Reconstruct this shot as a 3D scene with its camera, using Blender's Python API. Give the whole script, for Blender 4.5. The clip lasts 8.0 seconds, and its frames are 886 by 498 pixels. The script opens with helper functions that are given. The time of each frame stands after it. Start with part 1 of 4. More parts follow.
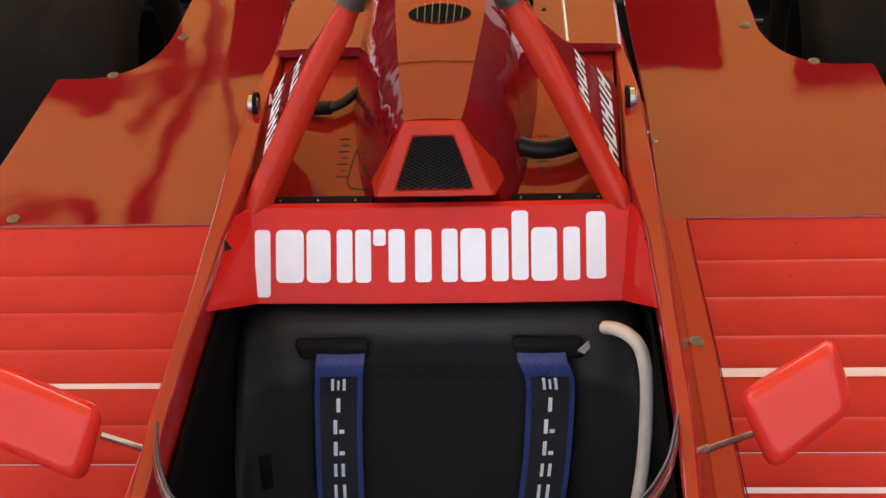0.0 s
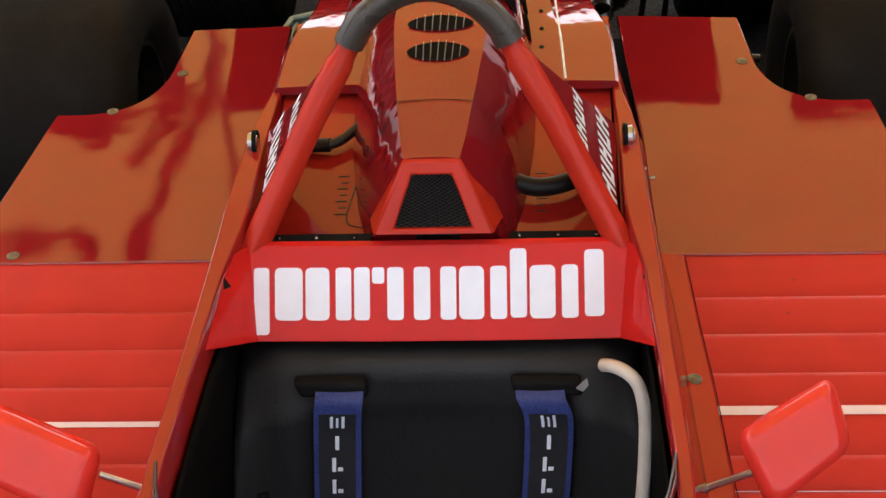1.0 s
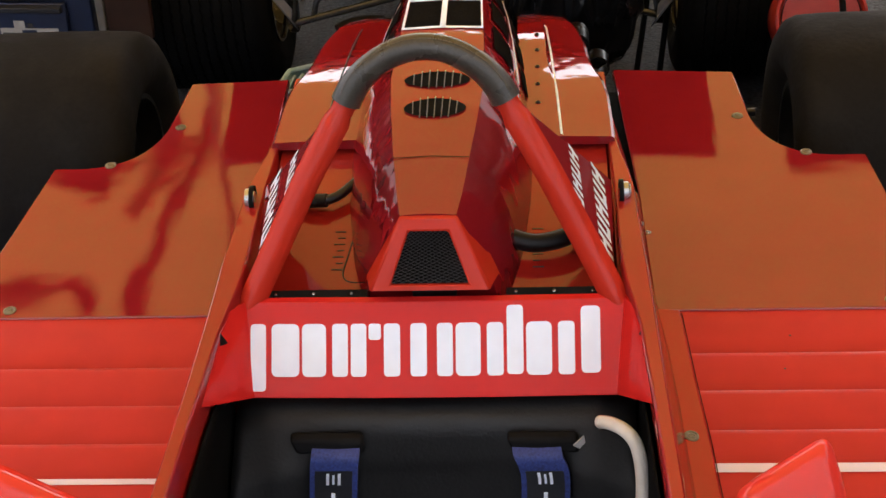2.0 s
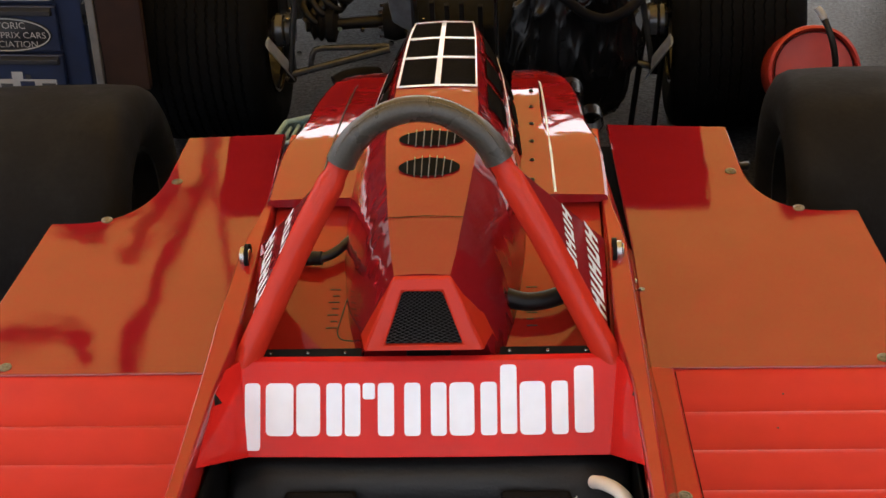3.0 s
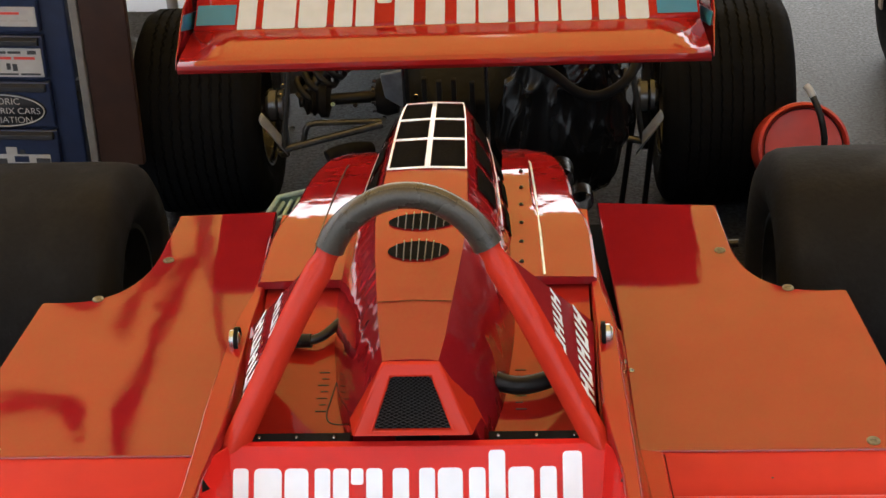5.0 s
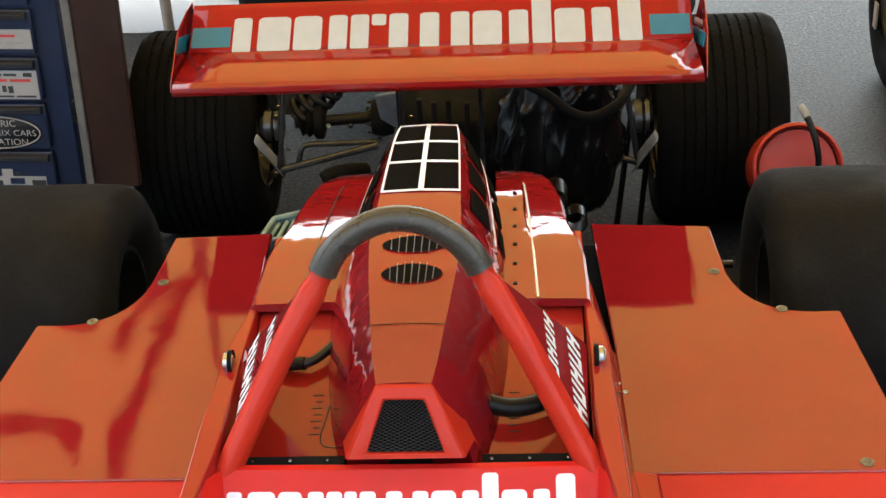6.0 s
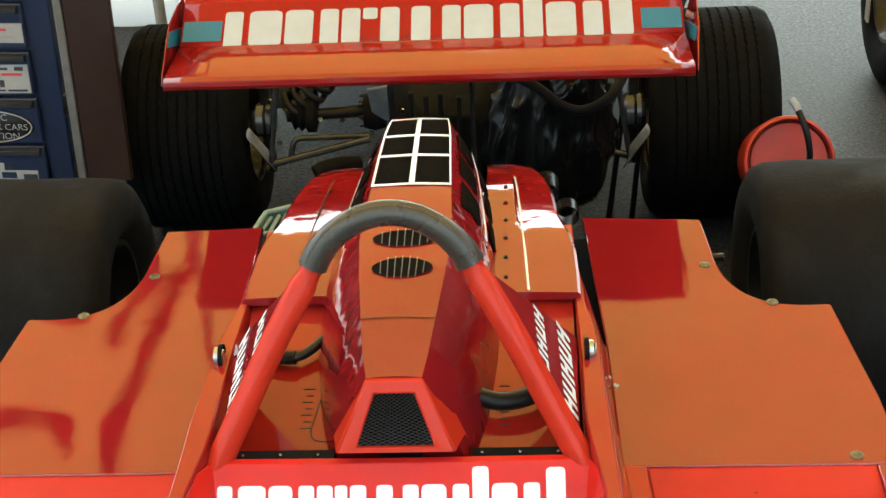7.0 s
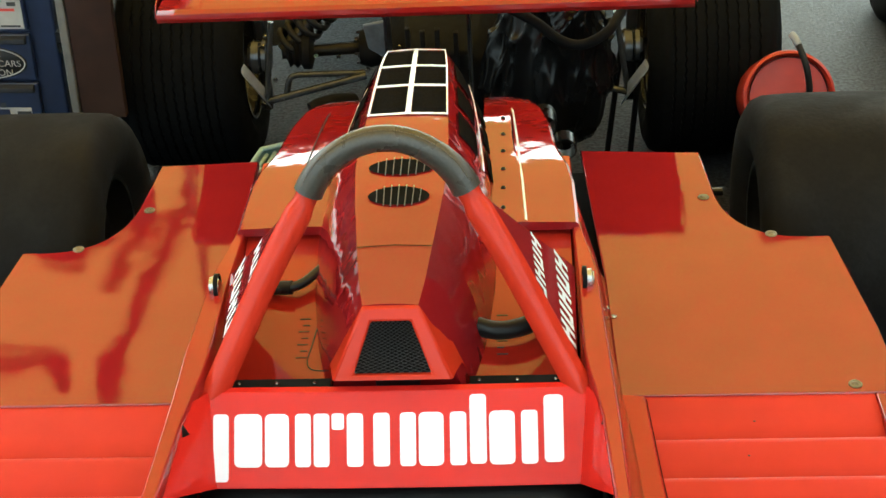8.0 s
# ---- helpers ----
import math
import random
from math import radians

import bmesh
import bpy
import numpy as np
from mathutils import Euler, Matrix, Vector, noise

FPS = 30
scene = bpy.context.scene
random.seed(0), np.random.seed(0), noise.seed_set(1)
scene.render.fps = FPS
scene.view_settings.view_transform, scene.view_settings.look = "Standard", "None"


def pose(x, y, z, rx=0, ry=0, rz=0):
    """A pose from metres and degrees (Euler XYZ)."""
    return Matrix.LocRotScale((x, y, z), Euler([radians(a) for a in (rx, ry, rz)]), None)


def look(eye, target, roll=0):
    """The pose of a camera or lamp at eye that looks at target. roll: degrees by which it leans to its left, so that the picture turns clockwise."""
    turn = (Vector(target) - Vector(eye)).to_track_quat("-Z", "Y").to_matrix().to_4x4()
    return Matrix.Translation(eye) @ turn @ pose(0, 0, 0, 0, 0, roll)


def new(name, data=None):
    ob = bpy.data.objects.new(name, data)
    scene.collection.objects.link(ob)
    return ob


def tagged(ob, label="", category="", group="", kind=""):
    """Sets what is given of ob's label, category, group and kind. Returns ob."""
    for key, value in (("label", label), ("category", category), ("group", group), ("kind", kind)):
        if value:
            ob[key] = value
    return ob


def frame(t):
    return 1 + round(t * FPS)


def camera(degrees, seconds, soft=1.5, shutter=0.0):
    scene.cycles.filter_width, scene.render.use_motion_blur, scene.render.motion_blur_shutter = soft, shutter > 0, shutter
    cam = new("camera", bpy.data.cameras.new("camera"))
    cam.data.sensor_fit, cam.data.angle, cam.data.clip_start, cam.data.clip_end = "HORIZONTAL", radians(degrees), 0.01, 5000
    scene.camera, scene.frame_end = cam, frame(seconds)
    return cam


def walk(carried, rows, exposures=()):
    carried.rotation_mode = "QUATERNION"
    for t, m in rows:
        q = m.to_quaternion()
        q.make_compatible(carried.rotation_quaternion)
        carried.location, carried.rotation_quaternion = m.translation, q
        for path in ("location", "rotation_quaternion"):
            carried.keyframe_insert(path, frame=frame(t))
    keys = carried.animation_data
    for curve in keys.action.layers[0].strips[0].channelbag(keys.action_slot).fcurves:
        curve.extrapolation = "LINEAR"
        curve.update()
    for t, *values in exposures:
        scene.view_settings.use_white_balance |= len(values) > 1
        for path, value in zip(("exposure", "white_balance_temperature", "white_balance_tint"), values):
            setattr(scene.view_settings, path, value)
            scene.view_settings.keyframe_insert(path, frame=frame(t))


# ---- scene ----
cam = camera(34.0, 8.0)
# seconds, place in metres, turn in degrees
ROWS = [
    (0, 0.1617, -0.0364, 2.0173, 52.256, 2.915, 2.685),
    (0.5, 0.1609, -0.0328, 2.0248, 52.752, 2.934, 2.636),
    (1, 0.1627, -0.0313, 2.0336, 53.333, 2.927, 2.619),
    (1.5, 0.1627, -0.0286, 2.0392, 54.226, 2.884, 2.577),
    (3, 0.1711, -0.0137, 2.0841, 56.600, 2.750, 2.493),
    (3.5, 0.1714, -0.0122, 2.0999, 57.300, 2.593, 2.452),
    (4, 0.1765, -0.0075, 2.1064, 57.992, 2.662, 2.415),
    (4.5, 0.1805, -0.0024, 2.1142, 58.523, 2.648, 2.400),
    (6, 0.1940, 0.0017, 2.1280, 59.690, 2.764, 2.267),
    (6.5, 0.1986, 0.0000, 2.1339, 59.799, 2.747, 2.165),
    (7, 0.2012, 0.0012, 2.1293, 59.416, 2.710, 2.053),
    (7.5, 0.2022, -0.0006, 2.1081, 58.687, 2.733, 1.949),
    (8, 0.2008, -0.0021, 2.0886, 57.454, 2.749, 1.921),
]
EXPOSURES = [(0.0, 2.40, 6400, 12), (1.5, 2.40, 6420, 11), (3.5, 2.46, 6480, 9), (4.5, 2.54, 6480, 7), (6.0, 2.87, 5970, 0), (8.0, 3.07, 6120, -15)]
walk(cam, [(t, pose(x, y, z, rx, ry, rz)) for t, x, y, z, rx, ry, rz in ROWS], EXPOSURES)

# world, sun
world = bpy.data.worlds.new("sky")
scene.world = world
world.use_nodes = True
wn = world.node_tree
sky = wn.nodes.new("ShaderNodeTexSky")
sky.sky_type = 'NISHITA'
sky.sun_disc = False
sky.sun_elevation, sky.sun_rotation = radians(58), radians(-6)
sky.air_density, sky.dust_density, sky.ozone_density = 0.6, 7.0, 0.5
haze = wn.nodes.new("ShaderNodeHueSaturation")
haze.inputs["Saturation"].default_value = 0.35
wn.links.new(sky.outputs[0], haze.inputs["Color"])
wn.links.new(haze.outputs[0], wn.nodes["Background"].inputs[0])
wn.nodes["Background"].inputs[1].default_value = 0.15
sun = new("sun", bpy.data.lights.new("sun", 'SUN'))
sun.data.energy, sun.data.angle, sun.data.color = 0.8, radians(14), (1.0, 0.95, 0.87)
sun.matrix_world = look((0, 0, 0), (-0.08, -0.62, -1.0))

# ---- materials ----
def mat(name, colour, rough=0.5, metal=0.0, coat=0.0, grain=0.0, scale=60.0, bump=0.0, spot=None, spot_scale=6.0, spot_cut=0.6, alpha=1.0):
    m = bpy.data.materials.new(name)
    m.use_nodes = True
    nt = m.node_tree
    b = nt.nodes["Principled BSDF"]
    b.inputs["Base Color"].default_value = (*colour, 1)
    b.inputs["Roughness"].default_value = rough
    b.inputs["Metallic"].default_value = metal
    b.inputs["Coat Weight"].default_value = coat
    b.inputs["Coat Roughness"].default_value = 0.03
    co = nt.nodes.new("ShaderNodeTexCoord")
    if grain or spot:
        n = nt.nodes.new("ShaderNodeTexNoise")
        n.inputs["Scale"].default_value, n.inputs["Detail"].default_value = scale, 5
        nt.links.new(co.outputs["Object"], n.inputs["Vector"])
        ramp = nt.nodes.new("ShaderNodeMapRange")
        ramp.inputs[1].default_value, ramp.inputs[2].default_value = 0.3, 0.7
        ramp.inputs[3].default_value, ramp.inputs[4].default_value = 1 - grain, 1 + grain
        nt.links.new(n.outputs[0], ramp.inputs[0])
        mul = nt.nodes.new("ShaderNodeVectorMath")
        mul.operation = 'MULTIPLY'
        mul.inputs[0].default_value = colour
        nt.links.new(ramp.outputs[0], mul.inputs[1])
        out = mul.outputs[0]
        n2 = nt.nodes.new("ShaderNodeTexNoise")
        n2.inputs["Scale"].default_value, n2.inputs["Detail"].default_value = spot_scale, 6
        nt.links.new(co.outputs["Object"], n2.inputs["Vector"])
        if spot:
            r2 = nt.nodes.new("ShaderNodeMapRange")
            r2.inputs[1].default_value, r2.inputs[2].default_value = spot_cut, spot_cut + 0.2
            r2.inputs[4].default_value = 0.8
            nt.links.new(n2.outputs[0], r2.inputs[0])
            mix = nt.nodes.new("ShaderNodeMix")
            mix.data_type = 'RGBA'
            nt.links.new(r2.outputs[0], mix.inputs[0])
            nt.links.new(out, mix.inputs[6])
            mix.inputs[7].default_value = (*spot, 1)
            out = mix.outputs[2]
        nt.links.new(out, b.inputs["Base Color"])
        rr = nt.nodes.new("ShaderNodeMapRange")
        rr.inputs[1].default_value, rr.inputs[2].default_value = 0.3, 0.75
        rr.inputs[3].default_value, rr.inputs[4].default_value = rough * 0.8, min(1, rough * 1.35 + 0.02)
        nt.links.new(n2.outputs[0], rr.inputs[0])
        nt.links.new(rr.outputs[0], b.inputs["Roughness"])
        if bump:
            bp = nt.nodes.new("ShaderNodeBump")
            bp.inputs["Strength"].default_value, bp.inputs["Distance"].default_value = bump, 0.002
            nt.links.new(n.outputs[0], bp.inputs["Height"])
            nt.links.new(bp.outputs[0], b.inputs["Normal"])
    return m


def paint(name, colour, coat=1.0, wave=(7, .004), stretch=None):
    """Old glossy body paint: broad waves in the panel, fine orange peel, a little dust in the gloss."""
    m = mat(name, colour, 0.5, coat=coat, grain=0.05, scale=9, spot_scale=14)
    nt = m.node_tree
    b = nt.nodes["Principled BSDF"]
    b.inputs["Coat IOR"].default_value = 1.65
    b.inputs["Specular IOR Level"].default_value = 0.0
    co = nt.nodes["Texture Coordinate"]
    wav = nt.nodes.new("ShaderNodeTexNoise")
    wav.inputs["Scale"].default_value, wav.inputs["Detail"].default_value = wave[0], 2
    peel = nt.nodes.new("ShaderNodeTexNoise")
    peel.inputs["Scale"].default_value = 420
    for q in (wav, peel):
        nt.links.new(co.outputs["Object"], q.inputs["Vector"])
    if stretch:
        mp = nt.nodes.new("ShaderNodeMapping")
        mp.inputs["Scale"].default_value = stretch
        nt.links.new(co.outputs["Object"], mp.inputs["Vector"])
        nt.links.new(mp.outputs[0], wav.inputs["Vector"])
    b1, b2 = nt.nodes.new("ShaderNodeBump"), nt.nodes.new("ShaderNodeBump")
    b1.inputs["Strength"].default_value, b1.inputs["Distance"].default_value = 0.35, wave[1]
    b2.inputs["Strength"].default_value, b2.inputs["Distance"].default_value = 0.1, 0.0002
    nt.links.new(wav.outputs[0], b1.inputs["Height"])
    nt.links.new(peel.outputs[0], b2.inputs["Height"])
    nt.links.new(b1.outputs[0], b2.inputs["Normal"])
    nt.links.new(b2.outputs[0], b.inputs["Coat Normal"])
    return m


RED = paint("red_paint", (0.220, 0.009, 0.014), 1.0, (6, .003))
SATIN = mat("satin_red", (0.44, 0.024, 0.019), 0.45, grain=0.06, scale=12, spot_scale=9)
SATIN.node_tree.nodes["Principled BSDF"].inputs["Specular IOR Level"].default_value = 0.2
SIGNRED = paint("red_sign_paint", (0.54, 0.019, 0.016), 0.25)
WAVY = paint("red_wavy_paint", (0.220, 0.009, 0.014), 1.0, (9, .018), (1.0, 1.2, .45))
SHELL = paint("red_mirror_paint", (0.62, 0.036, 0.025), 0.5)
TUBE = paint("red_tube", (0.47, 0.029, 0.014), 0.26)
# one wing paint in two copies, base and gloss set for each part's reflections
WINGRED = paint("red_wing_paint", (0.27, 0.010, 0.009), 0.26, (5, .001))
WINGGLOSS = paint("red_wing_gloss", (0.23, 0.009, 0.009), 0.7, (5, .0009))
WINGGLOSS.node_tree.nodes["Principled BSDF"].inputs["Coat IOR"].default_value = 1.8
DECKRED = paint("red_deck_paint", (0.220, 0.009, 0.014), 1.0, (22, .0022))
# copies of the body red, with brighter bases standing in for missing light
RIMRED = paint("red_paint_lit_rim", (0.28, 0.013, 0.012), 0.85)
BORDERRED = paint("red_paint_lit_border", (0.34, 0.015, 0.013), 0.6, (6, .003))
TRAYRED = paint("red_paint_lit_tray", (0.32, 0.016, 0.011), 0.7)
WHITE = mat("white_decal", (0.73, 0.78, 0.89), 0.4, grain=0.03, scale=30)
CREAM = mat("cream_decal", (0.40, 0.45, 0.54), 0.4, grain=0.04, scale=30)
LINE = mat("pinkish_white_line", (0.64, 0.54, 0.60), 0.4, grain=0.03, scale=30)
STRIPE = mat("bright_white", (0.70, 0.79, 0.97), 0.25, grain=0.03, scale=30)
TEAL = mat("teal_decal", (0.014, 0.14, 0.26), 0.35, grain=0.06, scale=20)
VOID = mat("dark_slot", (0.004, 0.004, 0.004), 0.95, grain=0.1)
BLACK = mat("black_liner", (0.0075, 0.0075, 0.0082), 0.6, grain=0.2, scale=40)
MESH = mat("black_mesh", (0.009, 0.0085, 0.0085), 0.85, grain=0.3, scale=300, bump=0.4)
FOAM = mat("seat_skin", (0.0052, 0.0050, 0.0056), 0.5, grain=0.25, scale=180, bump=0.35, spot=(0.008, 0.0076, 0.0077), spot_scale=5, spot_cut=0.62)
LEATHER = mat("grey_leather", (0.044, 0.039, 0.031), 0.27, grain=0.18, scale=220, bump=0.25, spot=(0.064, 0.056, 0.044), spot_scale=16, spot_cut=0.6)
RUBBER = mat("slick_rubber", (0.0055, 0.0052, 0.0053), 0.8, grain=0.25, scale=90, bump=0.5, spot=(0.0100, 0.0088, 0.0080), spot_scale=9, spot_cut=0.52)
WET = mat("wet_tyre_rubber", (0.0038, 0.0042, 0.0050), 0.85, grain=0.3, scale=70, bump=0.4, spot=(0.0056, 0.0060, 0.0068), spot_scale=14, spot_cut=0.6)
STEEL = mat("steel", (0.42, 0.41, 0.39), 0.16, metal=1.0, grain=0.15, scale=50)
DARKSTEEL = mat("dark_steel", (0.022, 0.022, 0.023), 0.28, metal=0.6, grain=0.35, scale=40)
OILY = mat("oily_casting", (0.0055, 0.0058, 0.0064), 0.85, grain=0.4, scale=40, bump=0.4)
for dull, gloss in ((VOID, 0.05), (BLACK, 0.05), (MESH, 0.0), (FOAM, 0.35), (OILY, 0.1)):
    dull.node_tree.nodes["Principled BSDF"].inputs["Specular IOR Level"].default_value = gloss
for tyre, gloss in ((RUBBER, 0.17), (WET, 0.06)):
    tyre.node_tree.nodes["Principled BSDF"].inputs["Specular IOR Level"].default_value = gloss
CHROME = mat("chrome", (0.8, 0.79, 0.77), 0.08, metal=1.0)
BRASS = mat("fastener", (0.17, 0.155, 0.115), 0.5, metal=0.8, grain=0.35, scale=120)
BLUE = mat("blue_webbing", (0.020, 0.036, 0.17), 0.7, grain=0.35, scale=260, bump=0.5)
NAVY = mat("navy_patch", (0.008, 0.009, 0.014), 0.65, grain=0.2, scale=200)
HOSE = mat("black_hose", (0.007, 0.007, 0.0075), 0.42, grain=0.2, scale=60)
HOSE.node_tree.nodes["Principled BSDF"].inputs["Specular IOR Level"].default_value = 0.22
IVORY = mat("ivory_hose", (0.66, 0.60, 0.53), 0.45, grain=0.06, scale=30)
PLASTIC = mat("bin_bag", (0.003, 0.003, 0.0034), 0.24, grain=0.2, scale=30)
PLASTIC.node_tree.nodes["Principled BSDF"].inputs["Specular IOR Level"].default_value = 0.2
CABBLUE = mat("blue_enamel", (0.0095, 0.0165, 0.048), 0.4, grain=0.15, scale=25, spot=(0.015, 0.02, 0.044), spot_scale=8)
BROWN = mat("brown_board", (0.027, 0.012, 0.008), 0.4, grain=0.25, scale=18, spot=(0.036, 0.017, 0.011), spot_scale=5, spot_cut=0.5)
GREY = mat("grey_edge", (0.30, 0.28, 0.27), 0.5, grain=0.1, scale=30)
PALEALU = mat("pale_sheet_alloy", (0.26, 0.28, 0.32), 0.4, metal=0.2, grain=0.15, scale=30)
EDGE = mat("dull_metal_edge", (0.13, 0.125, 0.12), 0.5, grain=0.15, scale=30, spot=(0.08, 0.07, 0.065), spot_scale=12)
PAPER = mat("sticker_paper", (0.33, 0.32, 0.31), 0.5, grain=0.05, scale=40)
INK = mat("ink", (0.03, 0.03, 0.035), 0.6)
REDINK = mat("red_ink", (0.55, 0.05, 0.04), 0.6)
PALEGREEN = mat("pale_green_rim", (0.30, 0.44, 0.47), 0.5, grain=0.15, scale=40)
GREEN = mat("green_plastic", (0.11, 0.19, 0.20), 0.6, grain=0.12, scale=30)
CAN = mat("red_enamel", (0.36, 0.022, 0.014), 0.4, grain=0.10, scale=20, coat=0.1)
LINK = mat("plated_link", (0.050, 0.054, 0.062), 0.2, metal=0.4, grain=0.3, scale=30)
ALU = mat("cast_alloy", (0.10, 0.115, 0.14), 0.34, metal=0.25, grain=0.25, scale=35)


def cover_cloth():
    """White polythene that lets the light behind it through."""
    m = bpy.data.materials.new("white_polythene")
    m.use_nodes = True
    nt = m.node_tree
    b = nt.nodes["Principled BSDF"]
    b.inputs["Base Color"].default_value, b.inputs["Roughness"].default_value = (.82, .81, .80, 1), .5
    tr, mix = nt.nodes.new("ShaderNodeBsdfTranslucent"), nt.nodes.new("ShaderNodeMixShader")
    n = nt.nodes.new("ShaderNodeTexNoise")
    n.inputs["Scale"].default_value, n.inputs["Detail"].default_value = 3, 4
    r = nt.nodes.new("ShaderNodeMapRange")
    r.inputs[3].default_value, r.inputs[4].default_value = .5, .8
    nt.links.new(n.outputs[0], r.inputs[0])
    nt.links.new(r.outputs[0], mix.inputs[0])
    tr.inputs[0].default_value = (.84, .84, .85, 1)
    nt.links.new(b.outputs[0], mix.inputs[1])
    nt.links.new(tr.outputs[0], mix.inputs[2])
    nt.links.new(mix.outputs[0], nt.nodes["Material Output"].inputs[0])
    return m


SHEET = cover_cloth()


def asphalt():
    m = mat("asphalt", (0.026, 0.0275, 0.030), 0.48, grain=0.95, scale=95, bump=1.0, spot=(0.070, 0.073, 0.079), spot_scale=46.0, spot_cut=0.52)
    m.node_tree.nodes["Principled BSDF"].inputs["Specular IOR Level"].default_value = 0.12
    return m


ASPHALT = asphalt()


def canopy_cloth(name, dark, light, face):
    m = bpy.data.materials.new(name)
    m.use_nodes = True
    nt = m.node_tree
    nt.nodes.remove(nt.nodes["Principled BSDF"])
    tr, df, add = nt.nodes.new("ShaderNodeBsdfTranslucent"), nt.nodes.new("ShaderNodeBsdfDiffuse"), nt.nodes.new("ShaderNodeAddShader")
    n = nt.nodes.new("ShaderNodeTexNoise")
    n.inputs["Scale"].default_value = 0.8
    mix = nt.nodes.new("ShaderNodeMix")
    mix.data_type = 'RGBA'
    mix.inputs[6].default_value, mix.inputs[7].default_value = (*dark, 1), (*light, 1)
    nt.links.new(n.outputs[0], mix.inputs[0])
    nt.links.new(mix.outputs[2], tr.inputs[0])
    df.inputs[0].default_value = (*face, 1)
    nt.links.new(tr.outputs[0], add.inputs[0])
    nt.links.new(df.outputs[0], add.inputs[1])
    nt.links.new(add.outputs[0], nt.nodes["Material Output"].inputs[0])
    return m


CANOPY = canopy_cloth("tan_canopy_cloth", (0.182, 0.110, 0.027), (0.207, 0.125, 0.032), (0.12, 0.08, 0.03))
# cloth of the unseen front ceiling that tones the front light
PALECLOTH = canopy_cloth("pale_light_cloth", (0.20, 0.205, 0.215), (0.23, 0.235, 0.245), (0.2, 0.2, 0.2))


# ---- building helpers ----
OFFSET = {}


def thing(name, at, label, category, group="", kind=""):
    ob = new(name)
    ob.location = at
    ob.empty_display_size = 0.1
    OFFSET[ob] = Vector(at)
    return tagged(ob, label, category, group, kind)


def part(name, bm, material, parent=None, label="", bevel=0.0, smooth=35, solid=0.0):
    """Links a bmesh in world metres as one mesh object under its thing or part."""
    off = OFFSET.get(parent, Vector((0, 0, 0)))
    bmesh.ops.translate(bm, verts=bm.verts, vec=-off)
    bmesh.ops.recalc_face_normals(bm, faces=bm.faces)
    for f in bm.faces:
        f.smooth = smooth > 0
    lim = radians(smooth)
    for e in bm.edges:
        if len(e.link_faces) == 2 and e.calc_face_angle(0) > lim:
            e.smooth = False
    me = bpy.data.meshes.new(name)
    bm.to_mesh(me)
    bm.free()
    me.materials.append(material)
    ob = new(name, me)
    if parent:
        ob.parent = parent
    OFFSET[ob] = off
    if solid:
        md = ob.modifiers.new("thick", 'SOLIDIFY')
        md.thickness, md.offset = solid, 0
    if bevel:
        md = ob.modifiers.new("edge", 'BEVEL')
        md.width, md.segments, md.limit_method, md.angle_limit = bevel, 2, 'ANGLE', radians(40)
        md.harden_normals = False
    if label:
        tagged(ob, label)
    return ob


def box(x0, x1, y0, y1, z0, z1, bm=None):
    bm = bm or bmesh.new()
    m = Matrix.LocRotScale(((x0 + x1) / 2, (y0 + y1) / 2, (z0 + z1) / 2), None, (abs(x1 - x0), abs(y1 - y0), abs(z1 - z0)))
    bmesh.ops.create_cube(bm, size=1, matrix=m)
    return bm


def prism(points, push, bm=None):
    """A flat outline of 3D points pushed along a vector."""
    bm = bm or bmesh.new()
    push = Vector(push)
    a = [bm.verts.new(p) for p in points]
    b = [bm.verts.new(Vector(p) + push) for p in points]
    n = len(a)
    bm.faces.new(a[::-1])
    bm.faces.new(b)
    for i in range(n):
        bm.faces.new((a[i], a[(i + 1) % n], b[(i + 1) % n], b[i]))
    return bm


def loft(rings, closed=True, caps=True, bm=None):
    bm = bm or bmesh.new()
    vs = [[bm.verts.new(p) for p in r] for r in rings]
    n = len(vs[0])
    for a, b in zip(vs, vs[1:]):
        for i in range(n if closed else n - 1):
            j = (i + 1) % n
            bm.faces.new((a[i], a[j], b[j], b[i]))
    if caps and closed:
        bm.faces.new(vs[0][::-1])
        bm.faces.new(vs[-1])
    return bm


def spline(pts, n=6):
    """Points of a smooth curve through pts (Catmull-Rom)."""
    p = [Vector(q) for q in pts]
    p = [2 * p[0] - p[1]] + p + [2 * p[-1] - p[-2]]
    out = []
    for i in range(1, len(p) - 2):
        for k in range(n):
            t = k / n
            a, b, c, d = p[i - 1], p[i], p[i + 1], p[i + 2]
            out.append(0.5 * ((2 * b) + (c - a) * t + (2 * a - 5 * b + 4 * c - d) * t * t + (3 * b - a - 3 * c + d) * t ** 3))
    out.append(p[-2])
    return out


def tube(pts, r, segs=12, bm=None, radii=None):
    pts = [Vector(p) for p in pts]
    rings, up = [], None
    for i, p in enumerate(pts):
        d = (pts[min(i + 1, len(pts) - 1)] - pts[max(i - 1, 0)]).normalized()
        if up is None:
            up = Vector((0, 0, 1)) if abs(d.z) < 0.9 else Vector((1, 0, 0))
        s = d.cross(up).normalized()
        up = s.cross(d).normalized()
        q = radii[i] if radii else r
        rings.append([p + q * (math.cos(a) * s + math.sin(a) * up) for a in (2 * math.pi * k / segs for k in range(segs))])
    return loft(rings, bm=bm)


